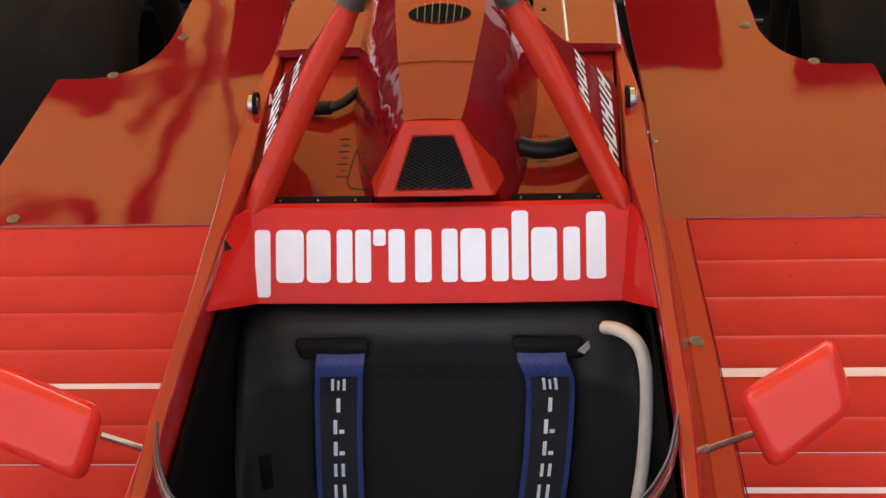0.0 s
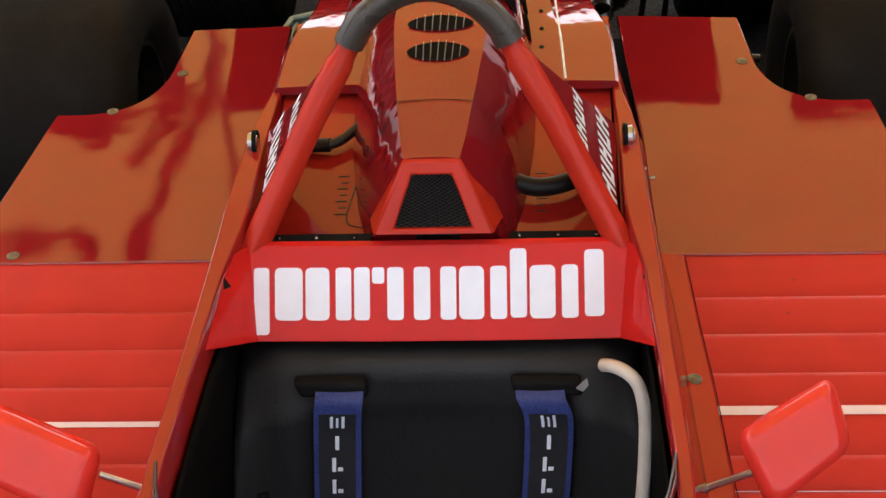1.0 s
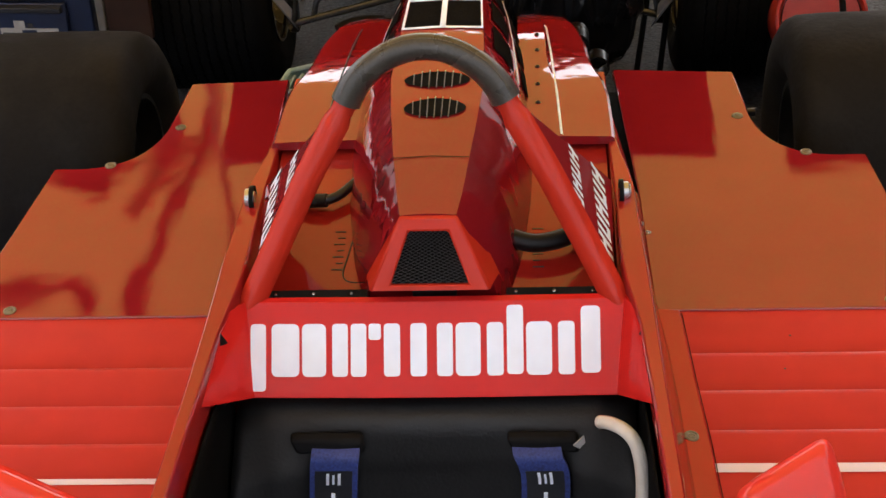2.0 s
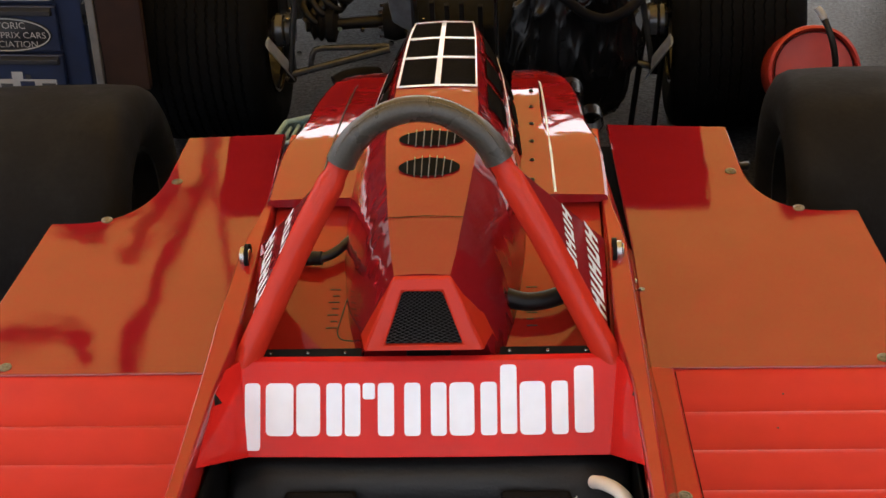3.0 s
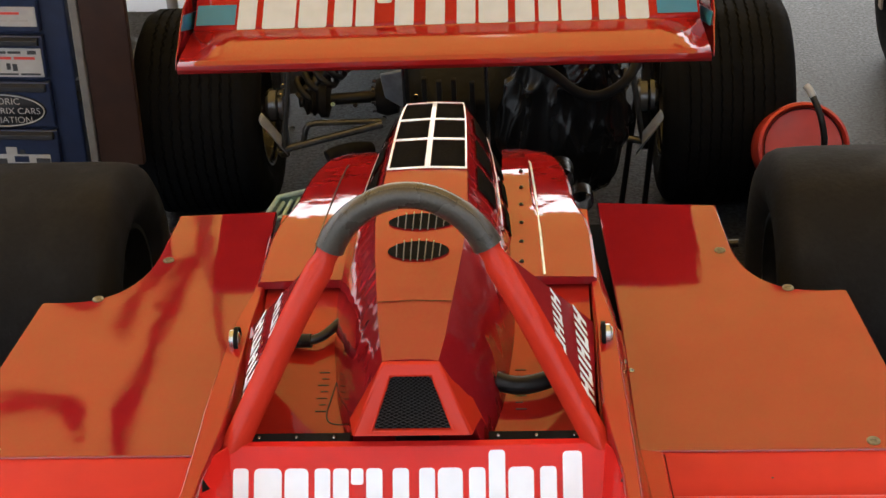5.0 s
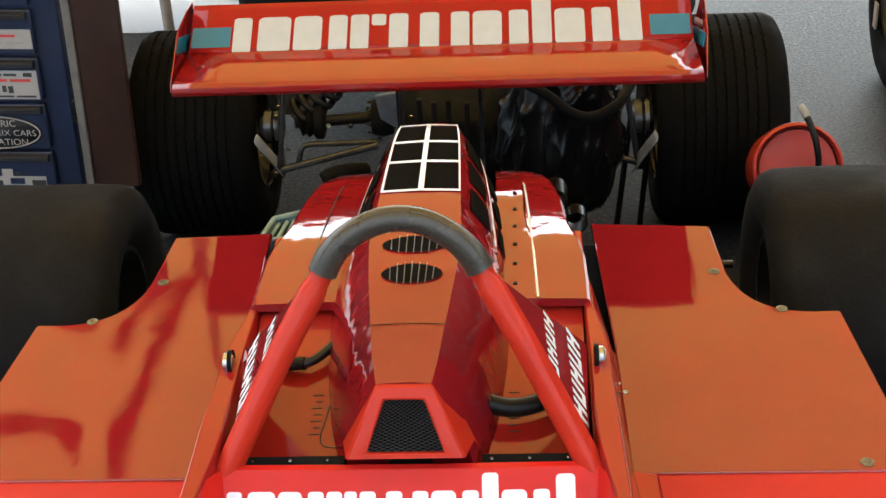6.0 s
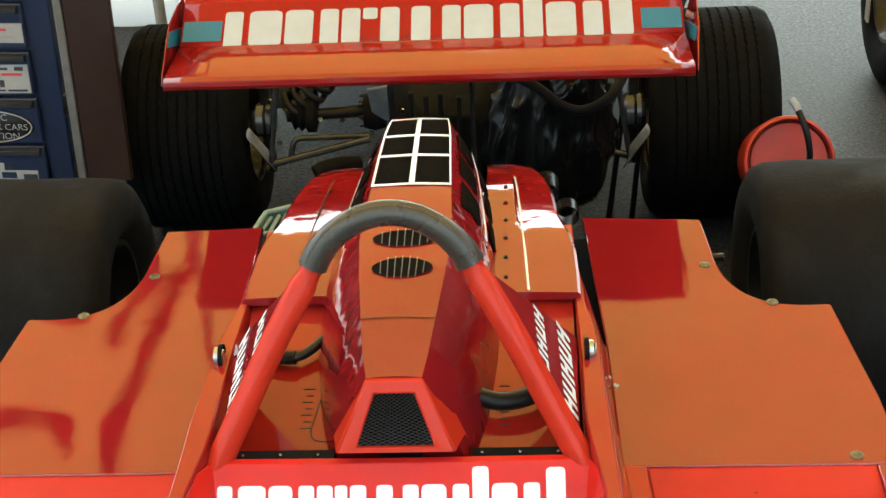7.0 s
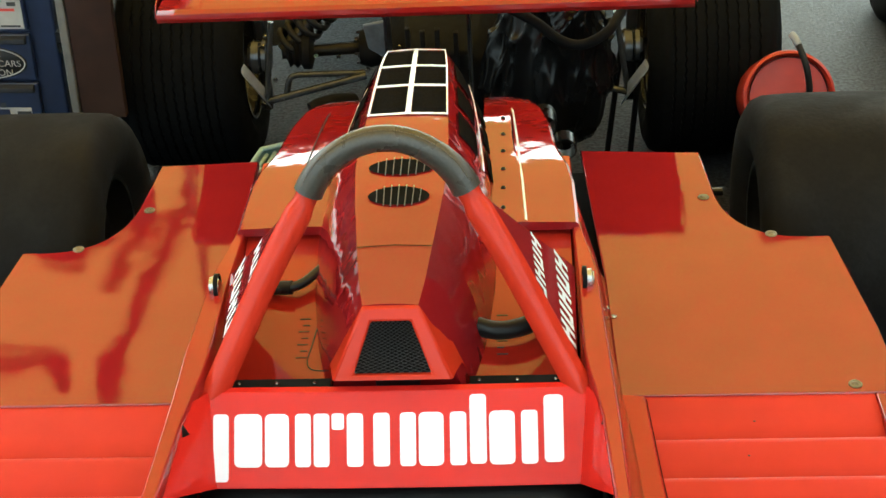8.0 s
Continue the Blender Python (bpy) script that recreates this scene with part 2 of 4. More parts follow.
def lathe(profile, centre, axis="x", segs=48, bm=None):
    """Turns a closed profile of (along, radius) round an axis through centre."""
    rings = []
    c = Vector(centre)
    for k in range(segs):
        a = 2 * math.pi * k / segs
        ca, sa = math.cos(a), math.sin(a)
        ring = []
        for u, r in profile:
            if axis == "x":
                ring.append(c + Vector((u, r * ca, r * sa)))
            elif axis == "y":
                ring.append(c + Vector((r * ca, u, r * sa)))
            else:
                ring.append(c + Vector((r * ca, r * sa, u)))
        rings.append(ring)
    bm = bm or bmesh.new()
    vs = [[bm.verts.new(p) for p in r] for r in rings]
    n = len(profile)
    for i in range(segs):
        a, b = vs[i], vs[(i + 1) % segs]
        for j in range(n - 1):
            if profile[j][1] < 1e-6 and profile[j + 1][1] < 1e-6:
                continue
            bm.faces.new((a[j], a[j + 1], b[j + 1], b[j]))
    bmesh.ops.remove_doubles(bm, verts=bm.verts, dist=1e-6)
    return bm


def sheet(fn, nu, nv, bm=None):
    """An open surface from fn(u, v), u and v from 0 to 1."""
    bm = bm or bmesh.new()
    g = [[bm.verts.new(fn(i / nu, j / nv)) for j in range(nv + 1)] for i in range(nu + 1)]
    for i in range(nu):
        for j in range(nv):
            bm.faces.new((g[i][j], g[i + 1][j], g[i + 1][j + 1], g[i][j + 1]))
    return bm


def flip(points, s):
    return [(s * p[0], p[1], p[2]) for p in points]


def lerp(table, y):
    """Row of numbers at y from a table whose first column grows."""
    for a, b in zip(table, table[1:]):
        if y <= b[0]:
            k = max(0.0, (y - a[0]) / (b[0] - a[0]))
            return [p + (q - p) * k for p, q in zip(a[1:], b[1:])]
    return list(table[-1][1:])


def bolt(name, at, r, parent, material=None, normal=(0, 0, 1), label=""):
    """A quarter-turn fastener: dished washer, domed head and a slot."""
    bm = lathe([(0, 0), (0, r), (0.0015, r), (0.0022, r * 0.8), (0.0012, r * 0.62), (0.0016, r * 0.55), (0.003, r * 0.4), (0.0034, 0)], (0, 0, 0), "z", 20)
    box(-r * 0.42, r * 0.42, -r * 0.07, r * 0.07, 0.003, 0.0042, bm)
    rot = Vector((0, 0, 1)).rotation_difference(Vector(normal)).to_matrix().to_4x4()
    bmesh.ops.transform(bm, matrix=Matrix.Translation(at) @ rot, verts=bm.verts)
    return part(name, bm, material or BRASS, parent, label, smooth=30)


# ---- ground and canopy ----
bm = bmesh.new()
bmesh.ops.create_grid(bm, x_segments=40, y_segments=40, size=600)
ground = tagged(part("ground", bm, ASPHALT), "grey worn asphalt paddock ground", "ground", kind="structure")

# the pale front piece is unseen, added to shape light from the front
for name, cloth, y0, y1, label in (("canopy_ceiling", CANOPY, 0.9, 8.8, "tan translucent cloth awning over the cars"), ("added_front_ceiling", PALECLOTH, -3.4, 0.88, "unseen pale ceiling added to soften the front light")):
    bm = sheet(lambda u, v: (-3.2 + 6.4 * u, y0 + (y1 - y0) * v, 2.65 + 0.6 * (1 - abs(2 * u - 1)) - 0.05 * math.sin((y1 - y0) * math.pi * v) ** 2 * (1 - abs(2 * u - 1))), 24, 36)
    tagged(part(name, bm, cloth, smooth=60), label, "canopy", kind="structure")

# unseen dull sheet added to block side light and reflections, open above it
BLOCKSHEET = mat("dull_block_sheet", (0.045, 0.042, 0.04), 0.9, grain=0.2, scale=6, bump=0.1)
bm = sheet(lambda u, v: (4.2 + .03 * math.sin(u * 40), -0.6 + 8.3 * u, 2.45 * v), 60, 4)
tagged(part("side_light_block", bm, BLOCKSHEET, smooth=60, solid=.004), "unseen dull sheet added to block light from the right", "wall", kind="structure")

# ---- the racing car in front ----
car = thing("racing_car", (0, 2.0, 0), "red open-wheel racing car with white lettering shapes, parked under the awning", "racing car")

# body sides along the car: inner lip x, ridge x, ridge height, foot x
SIDE = [(0.75, .322, .340, .700, .392), (1.30, .330, .350, .712, .388), (1.55, .321, .342, .718, .381), (1.70, .314, .339, .722, .377), (1.76, .300, .335, .732, .374),
        (1.82, .293, .332, .744, .371), (1.93, .293, .328, .746, .362), (2.04, .293, .325, .746, .355), (2.17, .291, .306, .742, .354), (2.30, .288, .302, .735, .352), (2.32, .285, .300, .733, .318), (2.45, .280, .298, .730, .310)]
# outer edge of the flat border beside the louvres
BORDER = [(0.75, .440), (1.20, .436), (1.40, .426), (1.62, .419), (1.75, .411), (1.9305, .403)]
for s in (-1, 1):
    rings = []
    for k in range(41):
        y = 0.75 + k * (2.45 - 0.75) / 40
        xi, xe, zt, xf = lerp(SIDE, y)
        wide = max(0, min(1, (y - 1.68) / .1))
        low = .62 - .06 * wide
        fall = .004 * (1 - wide)
        rings.append(flip([(xi + .012 * (1 - wide), y, low - .04 * (1 - wide)), (xi, y, zt - .005 - fall), (xi + .002, y, zt - .001 - fall), (xi + .0035, y, zt - fall * .9), (xi + .005, y, zt - fall * .8), (xe - .004, y, zt - fall * .12), (xe - .002, y, zt - fall * .06), (xe, y, zt - .002),
                           (xe + (xf - xe) * .28, y, zt - .05), (xe + (xf - xe) * .66, y, .62), (xf - .002, y, .566), (xf + .004, y, .556), (xf + .004, y, .30), (xi + .016, y, .30)], s))
    part("monocoque_side", loft(rings), RIMRED, car, "glossy red body side beside the cockpit", smooth=40)
    ring = [(lerp(SIDE, y)[3] - .004, y) for y in (0.75, 1.1, 1.4, 1.62, 1.75, 1.9305)]
    ring += [(lerp(BORDER, y)[0] - (.014 if s < 0 else 0), y) for y in (1.9305, 1.75, 1.62, 1.4, 1.1, 0.75)]
    part("louvre_border", prism([(s * x, y, .533 + (.006 if k < 6 and s > 0 else 0)) for k, (x, y) in enumerate(ring)], (0, 0, .020)), BORDERRED, car, "glossy red border beside the louvres", bevel=.003, smooth=30)
    if s > 0:
        part("border_seam", tube([(lerp(BORDER, y)[0] + .001, y, .5535) for y in (0.9, 1.1, 1.3, 1.45, 1.6, 1.75, 1.92)], .0008, 6), VOID, car, "dark seam beside the louvres")
    part("cockpit_lining", loft([flip([(lerp(SIDE, y)[0] - .002, y, zt), (lerp(SIDE, y)[0] + .004, y, .60), (lerp(SIDE, y)[0] + .010, y, .2)], s) for y, zt in ((.75, .625), (1.0, .63), (1.22, .638), (1.4, .64), (1.52, .645), (1.60, .64), (1.64, .62), (1.665, .59), (1.70, .55))], closed=False), VOID, car, "matt black cockpit side lining", solid=.004)
part("cockpit_liner", box(-.325, .325, 0.75, 1.72, .12, .2), BLACK, car, "matt black cockpit floor")
part("rear_bulkhead", box(-.33, .33, 1.735, 1.755, .2, .57), BLACK, car)
part("belly_pan", box(-.85, .85, .8, 2.40, .06, .09), BLACK, car, "dark flat underfloor")
part("engine", box(-.30, .30, 2.31, 2.72, .10, .60), DARKSTEEL, car, "dark engine block under the deck", bevel=.02)
part("gearbox", loft([[(a * w, y, z0 + (z1 - z0) * b) for a, b in ((-1, .2), (-.7, 0), (.7, 0), (1, .2), (1, .8), (.7, 1), (-.7, 1), (-1, .8))]
                      for y, w, z0, z1 in ((2.73, .2, .12, .5), (2.9, .14, .14, .46), (3.1, .12, .15, .44), (3.18, .06, .2, .38))]), DARKSTEEL, car, "dark cast gearbox")

# sign panel over the seat back
SX = [(-.343, 1), (-.290, 0), (-.095, 0), (.101, 0), (.296, 0), (.349, 1)]
rows = []
for w, y, z in ((-.30, 1.801, .669), (-.16, 1.789, .692), (-.06, 1.775, .7043), (0, 1.7645, .7038), (.5, 1.7183, .6468), (.9, 1.680, .5996), (1, 1.6711, .5898)):
    r = []
    for x, side in SX:
        k = max(0, w)
        bow = .006 * (1 - (x / .3) ** 2) if not side else 0
        if side:
            r.append(((x / abs(x)) * (.317 + .010 * k), 1.714 - .174 * k + .1 * max(0, -w), .7185 - .0345 * k - .16 * max(0, -w)))
        else:
            r.append(((x / abs(x)) * (abs(x) - .012 * k), y - bow, z + bow * .4))
    rows.append(r)
sign = part("headrest_panel", loft(rows, closed=False), SIGNRED, car, "red panel with a white wordmark shape over the seat", solid=.004, bevel=.0015, smooth=25)
for s in (-1, 1):
    slit = []
    for f, k in ((.92, .20), (.60, .36), (.80, .37)) if s < 0 else ((.94, .20), (.78, .30), (.90, .29)):
        a, b = Vector((s * (.290 - .012 * k), 1.7645 - .0934 * k, .7038 - .114 * k)), Vector((s * (.317 + .010 * k), 1.714 - .174 * k, .7185 - .0345 * k))
        slit.append(a.lerp(b, f) + Vector((0, -.002, .002)))
    part("cutout", prism(slit, (0, -.002, .002)), BLACK, sign, "small dark slot")


def on_sign(x, w):
    """Place on the sign, x across and w from its top (0) to its bottom (1)."""
    k = 1 - (x / .3) ** 2
    return Vector((x, 1.7645 - .0934 * w - .006 * k, .7038 - .114 * w + .0024 * k)) + Vector((0, -.776, .63)) * .0024


# plain blocks that stand for the wordmark: left, right, top, bottom
WORDMARK = [(0, 28, 30, 150), (38, 88, 30, 124), (93, 136, 30, 124), (147, 175, 30, 124), (180, 208, 30, 124), (212, 234, 30, 59), (239, 268, 30, 124), (286, 315, 30, 124),
            (333, 361, 30, 124), (366, 410, 30, 124), (421, 450, 30, 124), (456, 485, 0, 122), (490, 535, 30, 124), (546, 575, 30, 124), (586, 620, 4, 122)]


def soft_block(l, r, t, b, n=6):
    """Outline of a block with rounded corners."""
    q = min(10, (r - l) * .24)
    pts = []
    for cx, cy, dx, dy, a0 in ((l, t, 1, 1, 180), (r, t, -1, 1, 270), (r, b, -1, -1, 0), (l, b, 1, -1, 90)):
        for k in range(n + 1):
            a = radians(a0 + 90 * k / n)
            pts.append((cx + dx * q + q * math.cos(a), cy + dy * q + q * math.sin(a)))
    return pts


def wordmark(fn, name, material, parent, label):
    for l, r, t, b in WORDMARK:
        bm = bmesh.new()
        bm.faces.new([bm.verts.new(fn(*q)) for q in soft_block(l, r, t, b)])
        part(name, bm, material, parent, label, smooth=60)


wordmark(lambda u, v: on_sign(-.2826 + u * .5529 / 633, .045 + v * .885 / 150), "wordmark_shape", WHITE, sign, "plain white block of a wordmark")

# tray behind the sign
part("tray", prism([(-.288, 1.80, .610), (-.288, 1.80, .640), (-.288, 2.17, .725), (-.288, 2.31, .728), (-.288, 2.31, .610)], (.576, 0, 0)), TRAYRED, car, "glossy red sloping tray under the roll hoop", smooth=20)
part("tray_trim", box(-.268, -.105, 1.786, 1.815, .668, .690), BLACK, car, "dark edge trim")
part("tray_trim", box(.115, .262, 1.786, 1.815, .668, .690), BLACK, car, "dark edge trim")
for s in (-1, 1):
    for x in (.13, .19, .25):
        bolt("rivet", (s * x, 1.803, .690), .003, car, STEEL)
    # scale of small ticks and a fill outline on the tray
    bm = bmesh.new()
    for k in range(7):
        box(s * .157, s * (.169 if k % 2 else .175), 1.904 + k * .0138, 1.906 + k * .0138, .6640 + k * .00317, .6652 + k * .00317, bm)
    part("tick_marks", bm, INK, car, "fine dark level marks")
part("mark_line", tube(spline([(-.140, 1.992, .6845), (-.150, 1.932, .6707), (-.155, 1.897, .6627), (-.146, 1.880, .6588), (-.12, 1.876, .6578)], 5), .0012, 6), INK, car)

# roll hoop
HOOP = [(.288, 1.776, .688), (.274, 1.786, .714), (.237, 1.812, .783), (.182, 1.850, .885), (.130, 1.886, .970), (.108, 1.895, 1.010), (.080, 1.899, 1.040), (.040, 1.901, 1.064), (0, 1.902, 1.071)]
path = spline(HOOP + flip(HOOP[-2::-1], -1), 6)
hoop = part("roll_hoop", tube(path, .0215, 32, radii=[.0215 if q.z < .97 else .0175 for q in path]), TUBE, car, "thick red painted roll hoop", smooth=60)
pad = [p for p in path if p.z > .984]
rad = [.0205 + .0030 * abs(2 * i / (len(pad) - 1) - 1) ** 2 for i in range(len(pad))]
part("hoop_padding", tube(pad, .0225, 20, radii=rad), LEATHER, hoop, "grey stitched leather wrap", smooth=60)
bm = bmesh.new()
for i in range(2, len(pad) - 3):
    for q in (0.15, 0.65):
        a, b = pad[i].lerp(pad[i + 1], q), pad[i].lerp(pad[i + 1], q + .3)
        d = (b - a).normalized()
        n = Vector((0, -.45, .9))
        n = (n - d * d.dot(n)).normalized() * (.0208 + .0030 * abs(2 * i / (len(pad) - 1) - 1) ** 2)
        tube([a + n, b + n], .0012, 5, bm)
part("stitching", bm, mat("thread", (.11, .10, .085), .8), hoop, "raised seam stitches")

PIN = mat("pin_head", (.42, .42, .43), .22, metal=.9, grain=.15)
# side plates of the hoop with two rows of plain white bars
PLATE = [Vector(q) for q in ((.128, 1.905, .985), (.286, 1.792, .702), (.290, 2.020, .757), (.2864, 1.815, .7075))]
PLATE_ROWS = [(.0, .535, .50, .10, 4, .062), (-.01, .775, .72, .12, 5, .085)]
for s in (-1, 1):
    A, B, D, C = PLATE
    plate = part("side_plate", prism(flip([A, B, C, D], s), (s * -.010, 0, -.004)), RED, car, "red triangular hoop plate with white bars", bevel=.003, smooth=30)
    nrm = (B - A).cross(D - A).normalized() * .0015

    def on_plate(a, b):
        q = A + (B - A) * a + (D - A) * b + nrm
        return Vector((s * q.x, q.y, q.z))
    for a0, b0, a1, b1, n, wide in PLATE_ROWS:
        for k in range(n):
            t0, t1 = (k + .06) / n, (k + .86) / n
            # two slanted strokes and a cross stroke for each letter
            for u0, u1, w0, w1 in ((t0, t0 + .26 / n, 0, 1), (t1 - .26 / n, t1, 0, 1), (t0 + .26 / n, t1 - .26 / n, .72 if k % 2 else .3, .98 if k % 2 else .55)):
                quad = []
                for t, w in ((u0, w0), (u0, w1), (u1, w1), (u1, w0)):
                    quad.append(on_plate(a0 + (a1 - a0) * t + wide * w, b0 + (b1 - b0) * t + wide * w * .6))
                bm = bmesh.new()
                bm.faces.new([bm.verts.new(q) for q in quad])
                part("lettering_bar", bm, WHITE, plate)

    # quick-release pin in the rail
    pin = part("filler_cap", lathe([(-.008, 0), (-.008, .016), (-.002, .017), (.003, .017), (.005, .013), (.007, .012), (.008, .008), (.008, 0)], (s * .312, 1.992, .752), "x", 24),
               PIN, car, "round bright metal pin head", smooth=30)
    part("collar", lathe([(-.006, .017), (-.006, .021), (.001, .021), (.001, .017)], (s * .306, 1.992, .752), "x", 24), BLACK, pin, "black collar")

# airbox: along the car, top height, half width of the top, waist half width and height, foot half width and height
BOX = [(1.79, .836, .041, .070, .770, .098, .690), (1.85, .848, .051, .098, .755, .125, .610), (1.92, .861, .059, .118, .755, .148, .600), (2.05, .875, .072, .138, .765, .172, .600),
       (2.16, .880, .080, .146, .775, .182, .600), (2.30, .882, .075, .142, .780, .184, .610), (2.45, .881, .070, .130, .780, .175, .640),
       (2.56, .876, .066, .118, .780, .165, .650), (2.64, .869, .060, .106, .775, .155, .650), (2.675, .858, .053, .096, .77, .148, .650)]


def box_ring(y):
    zt, wt, wm, zm, wb, zb = lerp(BOX, y)
    half = [(wb, zb), ((wb + wm) / 2 + .004, (zb + zm) / 2), (wm, zm), (wt + (wm - wt) * .52, zm + (zt - zm) * .56), (wt + .004, zt - .006), (wt, zt), (wt * .5, zt + .0025)]
    return [(x, y, z) for x, z in half] + [(0, y, zt + .003)] + [(-x, y, z) for x, z in half[::-1]]


airbox = part("airbox", loft([box_ring(1.801 + k * (2.675 - 1.801) / 40) for k in range(41)]), WAVY, car, "tall red engine airbox with black mesh windows", smooth=40)


def on_top(y, k, up=.002):
    zt, wt, wm, zm, wb, zb = lerp(BOX, y)
    return Vector((k * wt, y, zt + .003 * (1 - abs(k)) + up))


def on_flank(y, k, s, up=.003):
    """Place on the side wall: k from the top edge (0) to the waist (1) and the foot (2)."""
    zt, wt, wm, zm, wb, zb = lerp(BOX, y)
    pts = [Vector((wt + .004, y, zt - .006)), Vector((wt + (wm - wt) * .52, y, zm + (zt - zm) * .56)), Vector((wm, y, zm)), Vector(((wb + wm) / 2 + .004, y, (zb + zm) / 2)), Vector((wb, y, zb))]
    q = min(3.999, max(0, k * 2))
    p = pts[int(q)].lerp(pts[int(q) + 1], q - int(q)) + Vector((.85, 0, .5)) * up
    return Vector((s * p.x, p.y, p.z))


part("seam", sheet(lambda u, v: on_top(1.926 + v * .002, 2 * u - 1, .0020), 6, 1), VOID, airbox, "fine panel seam")
for y0, y1 in ((2.345, 2.452), (2.466, 2.546), (2.558, 2.636)):
    for k0, k1 in ((-.93, -.07), (.09, .95)):
        part("mesh_window", sheet(lambda u, v: on_top(y0 + v * (y1 - y0), k0 + u * (k1 - k0), .0016), 3, 3), MESH, airbox, "black mesh window", solid=.001)
# white lining; the two side strips paint in the gleam of the top edges
for k0, k1, y0, y1 in ((-.06, .08, 2.337, 2.652), (-1.0, -.94, 2.337, 2.652), (.955, 1.0, 2.337, 2.652), (-.94, .955, 2.337, 2.344), (-.94, .955, 2.454, 2.463), (-.94, .955, 2.548, 2.556), (-.94, .955, 2.640, 2.65)):
    part("white_strip", sheet(lambda u, v: on_top(y0 + v * (y1 - y0), k0 + u * (k1 - k0), .0026), 4, 8), STRIPE, airbox, "white lining strip, edge gleam included", solid=.0008)
for s in (-1, 1):
    for k0, k1, ys in ((.20, .72, ((2.30, 2.392), (2.420, 2.505), (2.533, 2.615))), (1.0, 1.5, ((2.31, 2.392), (2.420, 2.505), (2.533, 2.60)))):
        for y0, y1 in ys:
            part("mesh_window", sheet(lambda u, v: on_flank(y0 + v * (y1 - y0), k0 + u * (k1 - k0), s), 4, 4), MESH, airbox, "black mesh window", solid=.001)
    part("white_strip", sheet(lambda u, v: on_flank(2.28 + v * .36, .83 + u * .045, s, .0035), 2, 12), STRIPE, airbox, "white lining strip, edge gleam included", solid=.0008)

SLAT = mat("grey_slat", (.11, .105, .10), .5, grain=.1)
# two oval vents with upright slats
for yc, hy in ((2.058, .027), (2.147, .025)):
    bm = bmesh.new()
    bm.faces.new([bm.verts.new(on_top(yc, (.053 / .075) * math.cos(a), .0030) + Vector((0, hy * math.sin(a), lerp(BOX, yc + hy * math.sin(a))[0] - lerp(BOX, yc)[0]))) for a in (2 * math.pi * k / 40 for k in range(40))])
    vent = part("oval_vent", bm, VOID, airbox, "black oval vent with slats")
    for k in range(-3, 4):
        x = k * .0125
        h = hy * math.sqrt(max(0, 1 - (x / .053) ** 2)) + (.006 if abs(k) < 3 else 0)
        part("slat", tube([on_top(yc - h, x / .075, .0044), on_top(yc + h * .9, x / .075, .0044)], .0009, 6), SLAT, vent)

# nose of the airbox with a mesh intake
F = [(-.094, 1.749, .734), (.094, 1.749, .734), (.043, 1.797, .838), (-.043, 1.797, .838)]
G = [(-.060, 1.751, .742), (.060, 1.751, .742), (.030, 1.785, .818), (-.030, 1.785, .818)]
Gb = [(x, y + .010, z - .002) for x, y, z in G]
bm = bmesh.new()
f, g, gb = [[bm.verts.new(p) for p in q] for q in (F, G, Gb)]
bk = [bm.verts.new(p) for p in ((-.128, 1.90, .600), (.128, 1.90, .600), (.050, 1.870, .838), (-.050, 1.870, .838))]
lo = [bm.verts.new(p) for p in ((-.104, 1.812, .720), (.104, 1.812, .720))]
for i in range(4):
    j = (i + 1) % 4
    bm.faces.new((f[i], f[j], g[j], g[i]))
    bm.faces.new((g[i], g[j], gb[j], gb[i]))
bm.faces.new((f[1], lo[1], bk[1], bk[2], f[2]))
bm.faces.new((f[0], f[3], bk[3], bk[0], lo[0]))
bm.faces.new((f[3], f[2], bk[2], bk[3]))
bm.faces.new((f[0], lo[0], lo[1], f[1]))
nose = part("airbox_nose", bm, TUBE, car, "red tapered intake nose", bevel=.005, smooth=30)
bm = bmesh.new()
for i in range(17):
    u = (i + .5) / 17
    for j in range(15):
        v = (j + .5 + .5 * (i % 2)) / 15.5
        a = Vector(Gb[0]).lerp(Vector(Gb[1]), u).lerp(Vector(Gb[3]).lerp(Vector(Gb[2]), u), v) + Vector((0, -.006, .003))
        w = .0036 - .0016 * v
        h = .0026
        for p, q in (((-w, -h), (w, h)), ((-w, h), (w, -h))):
            tube([a + Vector((p[0], -p[1] * .4, p[1])), a + Vector((q[0], -q[1] * .4, q[1]))], .0007, 3, bm)
part("wire_mesh", bm, mat("mesh_wire", (.05, .05, .055), .45, metal=.4), nose, "black wire mesh", smooth=0)
bm = bmesh.new()
bm.faces.new([bm.verts.new(p) for p in Gb])
part("intake_back", bm, BLACK, nose)
# black block stands in for the shade under the nose
part("nose_gap", box(-.090, .090, 1.812, 1.840, .660, .722), VOID, car, "black block for the shade in the gap under the nose")
part("catch_plate", box(-.033, .038, 1.800, 1.808, .678, .698), DARKSTEEL, car, "grey steel catch under the nose", bevel=.002)

# hoses beside the airbox
part("breather_hose", tube(spline([(.085, 1.95, .73), (.110, 1.935, .710), (.160, 1.922, .700), (.215, 1.935, .704), (.245, 1.97, .708), (.25, 2.03, .70), (.23, 2.07, .685)], 6), .0155, 14), HOSE, car, "black rubber hose", smooth=60)
part("breather_hose", tube(spline([(-.142, 2.080, .728), (-.176, 2.048, .716), (-.212, 2.036, .714), (-.247, 2.042, .710)], 6), .0085, 12), DARKSTEEL, car, "dark braided hose", smooth=60)
part("hose_end", tube([(-.192, 2.038, .715), (-.249, 2.044, .710)], .012, 12), HOSE, car, "black hose sleeve")

